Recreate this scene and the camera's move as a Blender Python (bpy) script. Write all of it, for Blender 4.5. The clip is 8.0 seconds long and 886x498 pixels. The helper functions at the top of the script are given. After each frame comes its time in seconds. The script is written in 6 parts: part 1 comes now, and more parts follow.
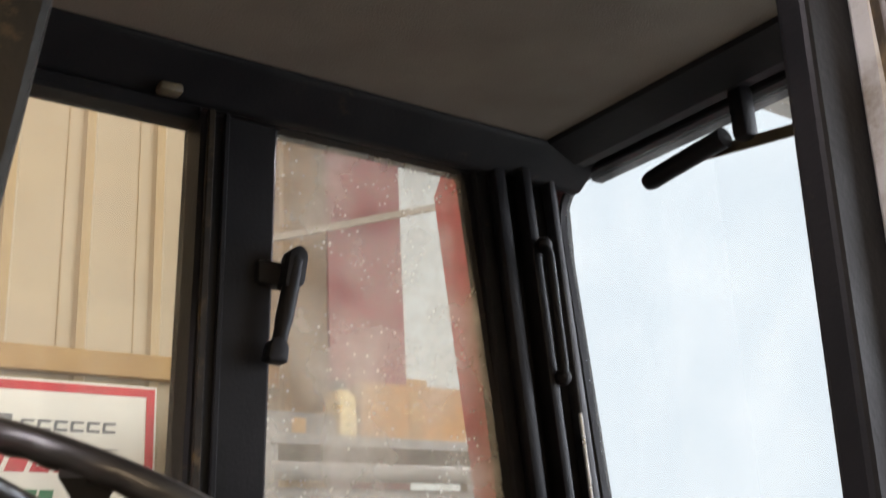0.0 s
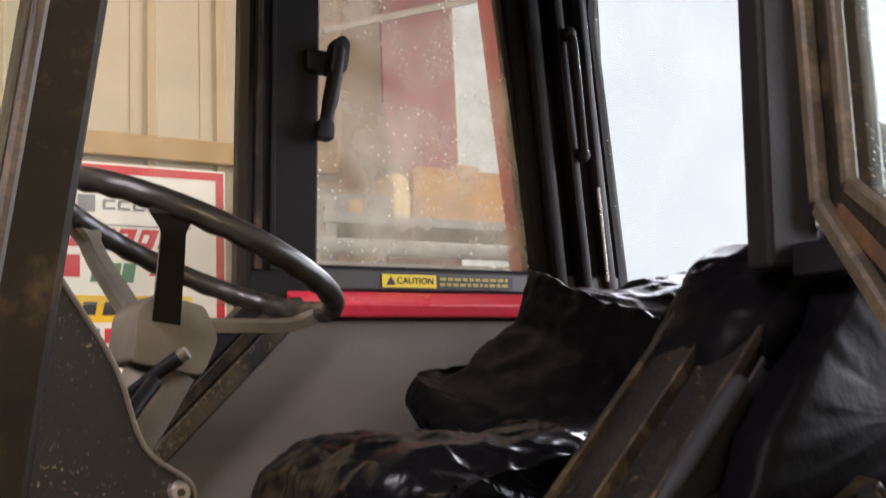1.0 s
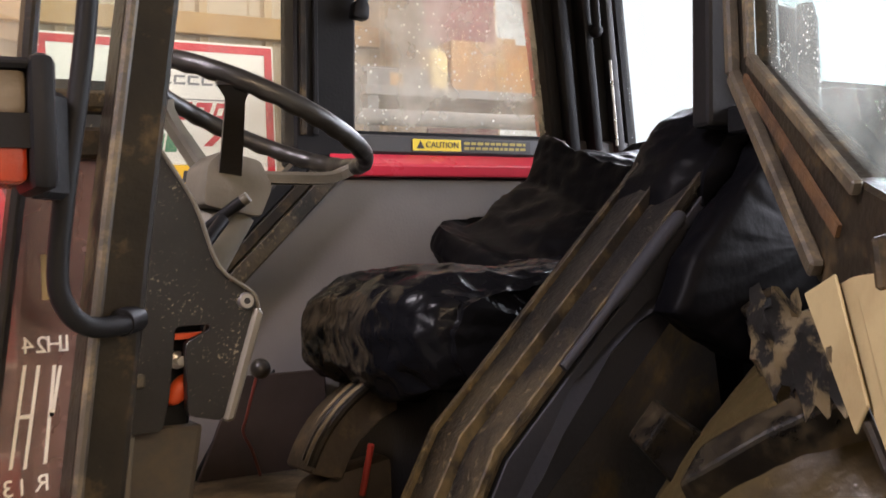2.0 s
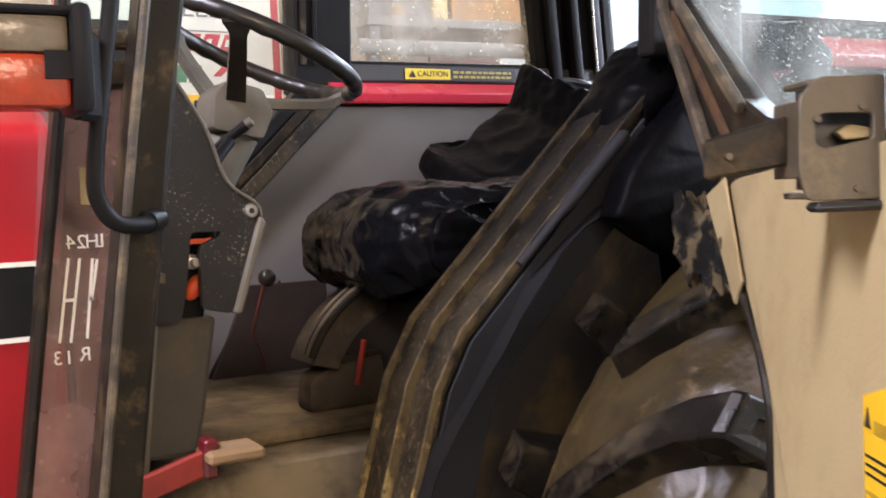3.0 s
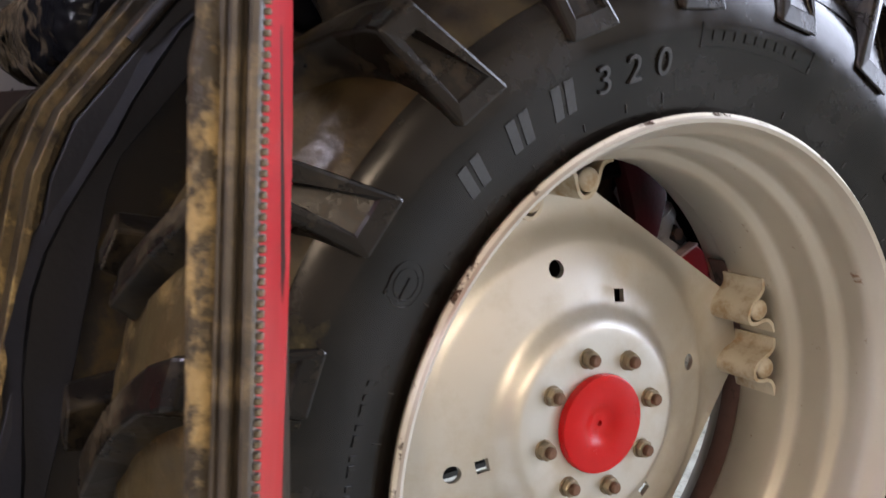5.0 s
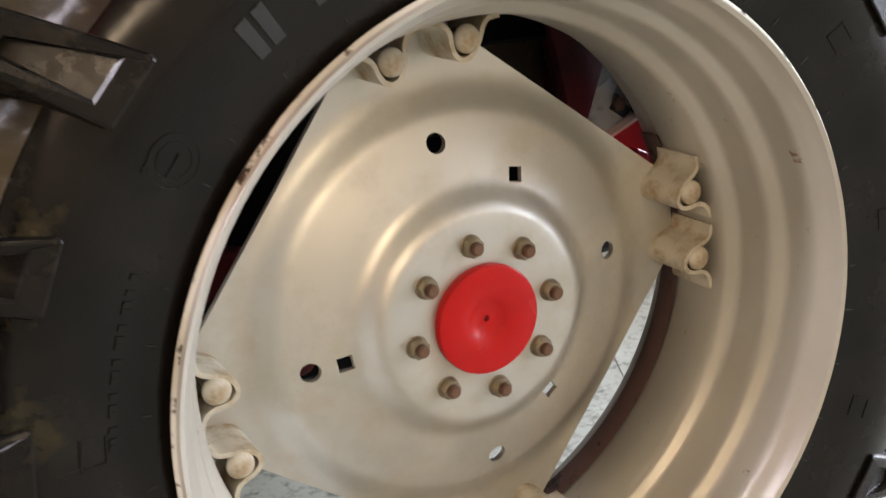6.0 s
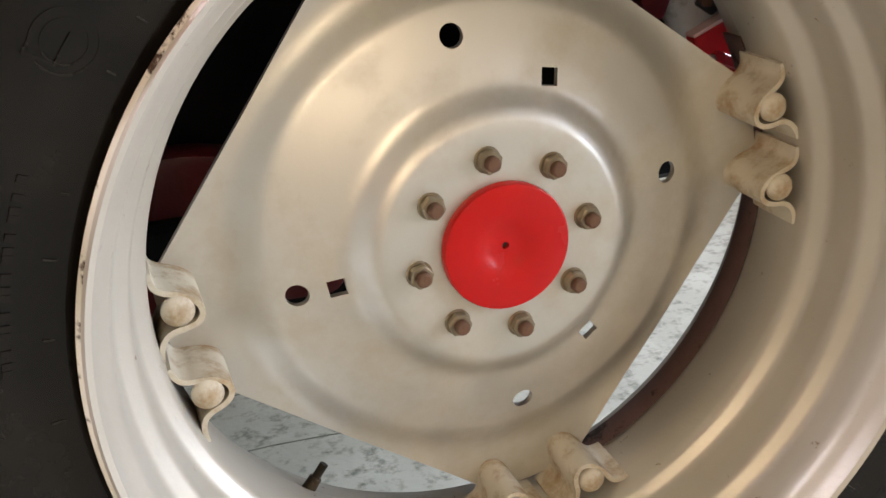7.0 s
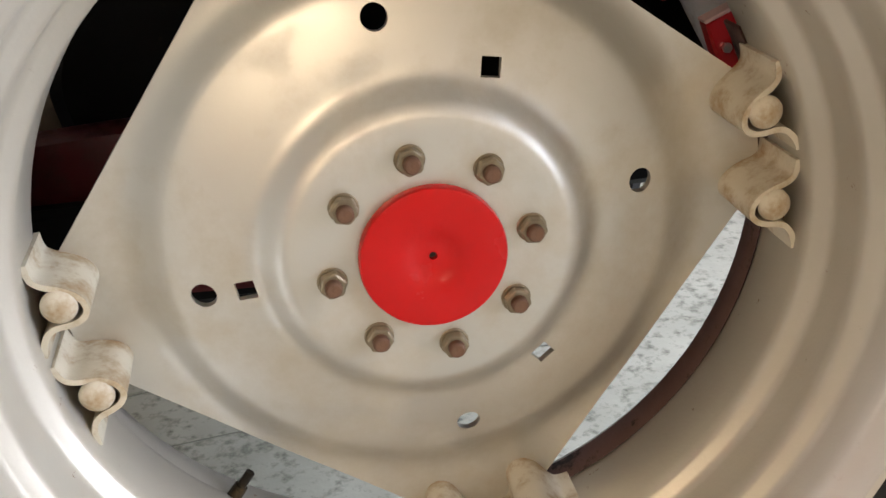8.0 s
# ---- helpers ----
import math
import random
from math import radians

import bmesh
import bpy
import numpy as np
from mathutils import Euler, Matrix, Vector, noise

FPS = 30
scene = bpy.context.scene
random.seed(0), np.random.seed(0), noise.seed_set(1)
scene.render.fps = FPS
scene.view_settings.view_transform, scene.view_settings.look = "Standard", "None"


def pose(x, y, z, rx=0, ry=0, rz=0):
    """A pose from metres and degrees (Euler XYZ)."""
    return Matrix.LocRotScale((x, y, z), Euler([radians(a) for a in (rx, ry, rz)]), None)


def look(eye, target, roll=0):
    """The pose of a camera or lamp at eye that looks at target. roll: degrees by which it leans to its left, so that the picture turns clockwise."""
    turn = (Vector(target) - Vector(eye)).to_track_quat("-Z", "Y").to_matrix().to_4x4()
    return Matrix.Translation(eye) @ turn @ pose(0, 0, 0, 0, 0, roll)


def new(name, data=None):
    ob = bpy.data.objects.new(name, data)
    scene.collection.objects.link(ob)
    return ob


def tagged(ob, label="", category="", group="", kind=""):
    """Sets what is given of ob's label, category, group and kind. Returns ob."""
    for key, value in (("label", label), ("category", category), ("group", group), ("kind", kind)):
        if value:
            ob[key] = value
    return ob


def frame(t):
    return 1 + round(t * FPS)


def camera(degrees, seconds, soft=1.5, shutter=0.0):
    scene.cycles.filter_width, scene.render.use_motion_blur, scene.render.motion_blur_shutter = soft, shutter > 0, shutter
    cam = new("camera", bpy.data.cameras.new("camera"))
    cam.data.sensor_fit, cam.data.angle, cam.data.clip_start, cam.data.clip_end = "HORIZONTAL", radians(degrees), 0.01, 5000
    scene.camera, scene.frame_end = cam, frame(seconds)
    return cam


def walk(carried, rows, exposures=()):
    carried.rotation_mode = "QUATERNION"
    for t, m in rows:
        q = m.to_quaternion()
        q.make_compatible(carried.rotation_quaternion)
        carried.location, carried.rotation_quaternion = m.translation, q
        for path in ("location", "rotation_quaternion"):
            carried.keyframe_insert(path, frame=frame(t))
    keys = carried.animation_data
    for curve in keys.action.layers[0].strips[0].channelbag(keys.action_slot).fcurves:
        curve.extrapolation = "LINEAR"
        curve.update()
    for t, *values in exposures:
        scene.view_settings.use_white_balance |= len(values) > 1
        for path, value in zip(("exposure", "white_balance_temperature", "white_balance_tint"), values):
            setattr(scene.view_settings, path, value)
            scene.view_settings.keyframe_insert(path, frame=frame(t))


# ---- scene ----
cam = camera(44.8, 8.0, soft=1.5, shutter=0.3)
PATH = [
    (0, -1.087, -0.303, 1.525, 108.17, 2.90, -36.06),
    (0.5, -1.144, -0.384, 1.485, 102.31, 2.49, -34.27),
    (0.7, -1.163, -0.440, 1.469, 100.21, 2.51, -33.59),
    (1, -1.169, -0.527, 1.443, 97.30, 2.18, -32.73),
    (1.5, -1.206, -0.673, 1.410, 93.42, 2.02, -31.24),
    (1.7, -1.233, -0.722, 1.400, 92.24, 1.98, -30.69),
    (2.8, -1.351, -0.962, 1.377, 87.63, 2.30, -29.39),
    (3, -1.341, -0.998, 1.367, 86.98, 2.42, -29.53),
    (3.5, -1.298, -1.099, 1.345, 85.38, 2.72, -30.25),
    (3.7, -1.275, -1.129, 1.335, 84.85, 2.86, -30.83),
    (4, -1.225, -1.200, 1.329, 83.57, 2.93, -31.55),
    (4.5, -1.110, -1.219, 1.303, 81.03, 3.13, -32.94),
    (4.7, -1.053, -1.199, 1.284, 80.07, 3.02, -33.11),
    (5.8, -0.715, -1.132, 1.215, 73.35, 3.55, -30.00),
    (6, -0.637, -1.147, 1.208, 71.87, 3.36, -28.51),
    (6.5, -0.506, -1.135, 1.177, 69.47, 3.33, -24.34),
    (6.7, -0.478, -1.092, 1.160, 68.40, 2.99, -23.17),
    (7, -0.402, -1.047, 1.146, 67.34, 3.41, -19.34),
    (7.5, -0.269, -1.010, 1.139, 66.04, 3.46, -14.56),
    (7.7, -0.218, -0.997, 1.143, 65.41, 3.08, -13.31),
    (8, -0.133, -0.974, 1.130, 65.54, 3.45, -10.17),
]
walk(cam, [(r[0], pose(*r[1:])) for r in PATH],
     exposures=[(0.0, 0.05, 6580, 16), (1.5, 0.19, 6720, 20), (2.8, 0.60, 6080, 18), (3.5, 0.53, 6050, 21), (4.5, 0.27, 5820, 20), (6.0, 0.06, 6330, 15), (8.0, 0.22, 6330, 16)])

# ---- light ----
GROUND = -0.05
world = bpy.data.worlds.new("sky")
world.use_nodes = True
scene.world = world
wn = world.node_tree.nodes
sky = wn.new("ShaderNodeTexSky")
sky.sky_type = "NISHITA"
sky.sun_disc = False
sky.sun_elevation, sky.sun_rotation = radians(35), radians(90)
world.node_tree.links.new(sky.outputs[0], wn["Background"].inputs[0])
wn["Background"].inputs[1].default_value = 0.15


def lamp(name, kind, m, energy, colour, size=1.0, size_y=None):
    data = bpy.data.lights.new(name, kind)
    data.energy, data.color = energy, colour
    if kind == "AREA":
        data.shape, data.size, data.size_y = "RECTANGLE", size, size_y or size
    if kind == "SUN":
        data.angle = radians(size)
    ob = new(name, data)
    ob.matrix_world = m
    return ob


lamp("sun", "SUN", look((6, -3, 8), (0, 0, 0)), 0.8, (1.0, 0.95, 0.88), 12)
# daylight in the open end doorway and the open side doorway of the shed
lamp("end_doorway_daylight", "AREA", look((5.9, -1.5, 2.4), (0, -0.6, 1.1)), 850, (0.865, 0.92, 1.0), 5.8, 4.2)
lamp("side_doorway_daylight", "AREA", look((4.4, 3.9, 4.4), (0.2, 0.3, 1.2)), 400, (0.88, 0.93, 1.0), 3.0, 0.8)
# added fill lights with no fixture: two warm ones, the middle one near white
lamp("shed_fill_light", "AREA", look((-2.2, -5.2, 3.3), (-1.2, 0, 1.0)), 110, (1.0, 0.77, 0.49), 3.4, 0.5)
lamp("shed_fill_light", "AREA", look((-4.2, -0.6, 4.6), (-4.2, -0.6, 0)), 350, (0.97, 0.91, 0.955), 2.6, 0.4)
lamp("shed_fill_light", "AREA", look((-0.8, 2.7, 4.7), (-0.8, 2.7, 0)), 34, (1.0, 0.80, 0.62), 3.0, 0.3)


# ---- materials ----
def material(name, a, b=None, rough=0.6, metal=0.0, scale=8.0, bump=0.1, fine=120.0, dirt=None, dirt_at=0.6, dirt_scale=5.0,
             spread=0.0, spec=0.5, coat=0.0, rough_var=0.15, dirt_soft=0.12, cluster=0.0):
    """Two tones mixed by a coarse noise, fine grain relief, and patches of dirt or rust."""
    m = bpy.data.materials.new(name)
    m.use_nodes = True
    nt, n = m.node_tree, m.node_tree.nodes
    bsdf = n["Principled BSDF"]
    tc = n.new("ShaderNodeTexCoord")
    co = tc.outputs["Object"]
    n1 = n.new("ShaderNodeTexNoise")
    n1.inputs["Scale"].default_value, n1.inputs["Detail"].default_value = scale, 6
    nt.links.new(co, n1.inputs["Vector"])
    n2 = n.new("ShaderNodeTexNoise")
    n2.inputs["Scale"].default_value, n2.inputs["Detail"].default_value = fine, 3
    nt.links.new(co, n2.inputs["Vector"])
    b = b or tuple(c * 0.75 for c in a)
    ramp = n.new("ShaderNodeValToRGB")
    ramp.color_ramp.elements[0].position, ramp.color_ramp.elements[1].position = 0.32, 0.68
    ramp.color_ramp.elements[0].color, ramp.color_ramp.elements[1].color = (*a, 1), (*b, 1)
    nt.links.new(n1.outputs["Fac"], ramp.inputs[0])
    colour = ramp.outputs[0]
    if spread:
        oi = n.new("ShaderNodeObjectInfo")
        hsv = n.new("ShaderNodeHueSaturation")
        mr = n.new("ShaderNodeMapRange")
        mr.inputs["To Min"].default_value, mr.inputs["To Max"].default_value = 1 - spread, 1 + spread
        nt.links.new(oi.outputs["Random"], mr.inputs["Value"])
        nt.links.new(mr.outputs[0], hsv.inputs["Value"])
        nt.links.new(colour, hsv.inputs["Color"])
        colour = hsv.outputs[0]
    rmix = n.new("ShaderNodeMapRange")
    rmix.inputs["To Min"].default_value, rmix.inputs["To Max"].default_value = max(rough - rough_var, 0.03), min(rough + rough_var, 1)
    nt.links.new(n1.outputs["Fac"], rmix.inputs["Value"])
    r_out = rmix.outputs[0]
    if dirt:
        n3 = n.new("ShaderNodeTexNoise")
        n3.inputs["Scale"].default_value, n3.inputs["Detail"].default_value, n3.inputs["Roughness"].default_value = dirt_scale, 9, 0.68
        nt.links.new(co, n3.inputs["Vector"])
        dm = n.new("ShaderNodeMapRange")
        dm.inputs["From Min"].default_value, dm.inputs["From Max"].default_value = dirt_at - dirt_soft, dirt_at + dirt_soft
        amount = n3.outputs["Fac"]
        if cluster:
            # specks gather in drifts
            plus = n.new("ShaderNodeMath")
            plus.operation = "MULTIPLY_ADD"
            nt.links.new(n1.outputs["Fac"], plus.inputs[0])
            plus.inputs[1].default_value = cluster
            nt.links.new(amount, plus.inputs[2])
            amount = plus.outputs[0]
        nt.links.new(amount, dm.inputs["Value"])
        mx = n.new("ShaderNodeMix")
        mx.data_type = "RGBA"
        nt.links.new(dm.outputs[0], mx.inputs["Factor"])
        nt.links.new(colour, mx.inputs["A"])
        mx.inputs["B"].default_value = (*dirt, 1)
        colour = mx.outputs["Result"]
        rm = n.new("ShaderNodeMix")
        nt.links.new(dm.outputs[0], rm.inputs[0])
        nt.links.new(r_out, rm.inputs[2])
        rm.inputs[3].default_value = 0.9
        r_out = rm.outputs[0]
        if metal:
            mm = n.new("ShaderNodeMath")
            mm.operation = "MULTIPLY_ADD"
            nt.links.new(dm.outputs[0], mm.inputs[0])
            mm.inputs[1].default_value, mm.inputs[2].default_value = -metal, metal
            nt.links.new(mm.outputs[0], bsdf.inputs["Metallic"])
    elif metal:
        bsdf.inputs["Metallic"].default_value = metal
    nt.links.new(colour, bsdf.inputs["Base Color"])
    nt.links.new(r_out, bsdf.inputs["Roughness"])
    bsdf.inputs["Specular IOR Level"].default_value = spec
    bsdf.inputs["Coat Weight"].default_value = coat
    bsdf.inputs["Coat Roughness"].default_value = 0.12
    if bump:
        add = n.new("ShaderNodeMath")
        nt.links.new(n1.outputs["Fac"], add.inputs[0])
        nt.links.new(n2.outputs["Fac"], add.inputs[1])
        bp = n.new("ShaderNodeBump")
        bp.inputs["Strength"].default_value, bp.inputs["Distance"].default_value = bump, 0.004
        nt.links.new(add.outputs[0], bp.inputs["Height"])
        nt.links.new(bp.outputs[0], bsdf.inputs["Normal"])
    return m


def layered(name, a, b, rough, layers, scale=8.0, bump=0.1, fine=150.0, spec=0.4):
    """Painted or rubber ground with coats of dust and mud over it. A layer: its colour, threshold, softness, noise scale
    along x, y, z, roughness, and how its amount changes along one axis of the object (axis, from, to, more, less)."""
    m = bpy.data.materials.new(name)
    m.use_nodes = True
    nt, n = m.node_tree, m.node_tree.nodes
    bsdf = n["Principled BSDF"]
    co = n.new("ShaderNodeTexCoord").outputs["Object"]
    n1, n2 = n.new("ShaderNodeTexNoise"), n.new("ShaderNodeTexNoise")
    for node, sc in ((n1, scale), (n2, fine)):
        node.inputs["Scale"].default_value, node.inputs["Detail"].default_value = sc, 5
        nt.links.new(co, node.inputs["Vector"])
    ramp = n.new("ShaderNodeValToRGB")
    ramp.color_ramp.elements[0].position, ramp.color_ramp.elements[1].position = 0.32, 0.68
    ramp.color_ramp.elements[0].color, ramp.color_ramp.elements[1].color = (*a, 1), (*b, 1)
    nt.links.new(n1.outputs["Fac"], ramp.inputs[0])
    colour, r_now = ramp.outputs[0], None
    height = n.new("ShaderNodeMath")
    nt.links.new(n1.outputs["Fac"], height.inputs[0])
    nt.links.new(n2.outputs["Fac"], height.inputs[1])
    height = height.outputs[0]
    for tone, at, soft, sc, r_layer, along in layers:
        mp, nz = n.new("ShaderNodeMapping"), n.new("ShaderNodeTexNoise")
        mp.inputs["Scale"].default_value = sc
        nt.links.new(co, mp.inputs["Vector"])
        nt.links.new(mp.outputs[0], nz.inputs["Vector"])
        nz.inputs["Scale"].default_value, nz.inputs["Detail"].default_value, nz.inputs["Roughness"].default_value = 1.0, 9, 0.64
        amount = nz.outputs["Fac"]
        if along:
            axis, f0, f1, t0, t1 = along
            sep, fade, plus = n.new("ShaderNodeSeparateXYZ"), n.new("ShaderNodeMapRange"), n.new("ShaderNodeMath")
            nt.links.new(co, sep.inputs[0])
            nt.links.new(sep.outputs[axis], fade.inputs["Value"])
            for key, value in (("From Min", f0), ("From Max", f1), ("To Min", t0), ("To Max", t1)):
                fade.inputs[key].default_value = value
            nt.links.new(amount, plus.inputs[0])
            nt.links.new(fade.outputs[0], plus.inputs[1])
            amount = plus.outputs[0]
        cover = n.new("ShaderNodeMapRange")
        cover.inputs["From Min"].default_value, cover.inputs["From Max"].default_value = at - soft, at + soft
        nt.links.new(amount, cover.inputs["Value"])
        mx, rm = n.new("ShaderNodeMix"), n.new("ShaderNodeMix")
        mx.data_type = "RGBA"
        nt.links.new(cover.outputs[0], mx.inputs["Factor"])
        nt.links.new(colour, mx.inputs["A"])
        mx.inputs["B"].default_value = (*tone, 1)
        colour = mx.outputs["Result"]
        nt.links.new(cover.outputs[0], rm.inputs[0])
        rm.inputs[2].default_value, rm.inputs[3].default_value = rough, r_layer
        if r_now:
            nt.links.new(r_now, rm.inputs[2])
        r_now = rm.outputs[0]
        lift = n.new("ShaderNodeMath")
        lift.operation = "MULTIPLY_ADD"
        nt.links.new(cover.outputs[0], lift.inputs[0])
        lift.inputs[1].default_value = 0.5
        nt.links.new(height, lift.inputs[2])
        height = lift.outputs[0]
    nt.links.new(colour, bsdf.inputs["Base Color"])
    nt.links.new(r_now, bsdf.inputs["Roughness"])
    bsdf.inputs["Specular IOR Level"].default_value = spec
    bp = n.new("ShaderNodeBump")
    bp.inputs["Strength"].default_value, bp.inputs["Distance"].default_value = bump, 0.004
    nt.links.new(height, bp.inputs["Height"])
    nt.links.new(bp.outputs[0], bsdf.inputs["Normal"])
    return m


def glass(name, tint=(0.93, 0.97, 0.96), drops=0.0, haze=0.06, drop_scale=60.0, dust=(0.40, 0.40, 0.37)):
    """Thin flat pane: mostly clear, a little gloss, a film of dirt and dried drops."""
    m = bpy.data.materials.new(name)
    m.use_nodes = True
    nt, n = m.node_tree, m.node_tree.nodes
    n.remove(n["Principled BSDF"])
    out = n["Material Output"]
    clear, gloss, film = n.new("ShaderNodeBsdfTransparent"), n.new("ShaderNodeBsdfGlossy"), n.new("ShaderNodeBsdfDiffuse")
    clear.inputs[0].default_value = (*tint, 1)
    gloss.inputs["Roughness"].default_value = 0.03
    film.inputs[0].default_value = (*dust, 1)
    lit = n.new("ShaderNodeBsdfTranslucent")
    lit.inputs[0].default_value = (*dust, 1)
    both = n.new("ShaderNodeAddShader")
    nt.links.new(film.outputs[0], both.inputs[0])
    nt.links.new(lit.outputs[0], both.inputs[1])
    lw = n.new("ShaderNodeLayerWeight")
    pw = n.new("ShaderNodeMath")
    pw.operation = "POWER"
    nt.links.new(lw.outputs["Facing"], pw.inputs[0])
    pw.inputs[1].default_value = 4.0
    fr = n.new("ShaderNodeMapRange")
    fr.inputs["To Min"].default_value, fr.inputs["To Max"].default_value = 0.03, 0.35
    nt.links.new(pw.outputs[0], fr.inputs["Value"])
    mg, mf = n.new("ShaderNodeMixShader"), n.new("ShaderNodeMixShader")
    nt.links.new(fr.outputs[0], mg.inputs[0])
    nt.links.new(clear.outputs[0], mg.inputs[1])
    nt.links.new(gloss.outputs[0], mg.inputs[2])
    tc = n.new("ShaderNodeTexCoord")
    n1 = n.new("ShaderNodeTexNoise")
    n1.inputs["Scale"].default_value, n1.inputs["Detail"].default_value = 7, 8
    nt.links.new(tc.outputs["Object"], n1.inputs["Vector"])
    a = n.new("ShaderNodeMapRange")
    a.inputs["From Min"].default_value, a.inputs["From Max"].default_value = 0.35, 0.75
    a.inputs["To Min"].default_value, a.inputs["To Max"].default_value = haze * 0.3, haze * 1.8
    nt.links.new(n1.outputs["Fac"], a.inputs["Value"])
    fac = a.outputs[0]
    if drops:
        vo = n.new("ShaderNodeTexVoronoi")
        vo.inputs["Scale"].default_value = drop_scale
        nt.links.new(tc.outputs["Object"], vo.inputs["Vector"])
        d = n.new("ShaderNodeMapRange")
        d.inputs["From Min"].default_value, d.inputs["From Max"].default_value = 0.22, 0.12
        nt.links.new(vo.outputs["Distance"], d.inputs["Value"])
        n2 = n.new("ShaderNodeTexNoise")
        n2.inputs["Scale"].default_value = 9
        nt.links.new(tc.outputs["Object"], n2.inputs["Vector"])
        g = n.new("ShaderNodeMapRange")
        g.inputs["From Min"].default_value, g.inputs["From Max"].default_value = 0.45, 0.65
        g.inputs["To Max"].default_value = drops
        nt.links.new(n2.outputs["Fac"], g.inputs["Value"])
        mu = n.new("ShaderNodeMath")
        mu.operation = "MULTIPLY"
        nt.links.new(d.outputs[0], mu.inputs[0])
        nt.links.new(g.outputs[0], mu.inputs[1])
        ad = n.new("ShaderNodeMath")
        nt.links.new(mu.outputs[0], ad.inputs[0])
        nt.links.new(fac, ad.inputs[1])
        fac = ad.outputs[0]
    nt.links.new(fac, mf.inputs[0])
    nt.links.new(mg.outputs[0], mf.inputs[1])
    nt.links.new(both.outputs[0], mf.inputs[2])
    nt.links.new(mf.outputs[0], out.inputs[0])
    return m


def glow(name, colour, strength):
    m = bpy.data.materials.new(name)
    m.use_nodes = True
    nt, n = m.node_tree, m.node_tree.nodes
    bsdf = n["Principled BSDF"]
    bsdf.inputs["Base Color"].default_value = (0.04, 0.04, 0.04, 1)
    bsdf.inputs["Emission Color"].default_value = (*colour, 1)
    bsdf.inputs["Emission Strength"].default_value = strength
    return m


def crinkled(m, scale, strength):
    """Small tilted facets on a sheet material, as in crushed plastic film."""
    nt, n = m.node_tree, m.node_tree.nodes
    bsdf = n["Principled BSDF"]
    old = bsdf.inputs["Normal"].links[0].from_node
    tc, nz, vo, bp = n.new("ShaderNodeTexCoord"), n.new("ShaderNodeTexNoise"), n.new("ShaderNodeTexVoronoi"), n.new("ShaderNodeBump")
    nz.inputs["Scale"].default_value = scale * 0.3
    mixed = n.new("ShaderNodeVectorMath")
    mixed.operation = "MULTIPLY_ADD"
    mixed.inputs[1].default_value = (0.06, 0.06, 0.06)
    nt.links.new(tc.outputs["Object"], nz.inputs["Vector"])
    nt.links.new(nz.outputs["Color"], mixed.inputs[0])
    nt.links.new(tc.outputs["Object"], mixed.inputs[2])
    nt.links.new(mixed.outputs[0], vo.inputs["Vector"])
    vo.inputs["Scale"].default_value = scale
    vo.distance = "MANHATTAN"
    bp.inputs["Strength"].default_value, bp.inputs["Distance"].default_value = strength, 0.012
    nt.links.new(vo.outputs["Distance"], bp.inputs["Height"])
    nt.links.new(old.outputs[0], bp.inputs["Normal"])
    nt.links.new(bp.outputs[0], bsdf.inputs["Normal"])


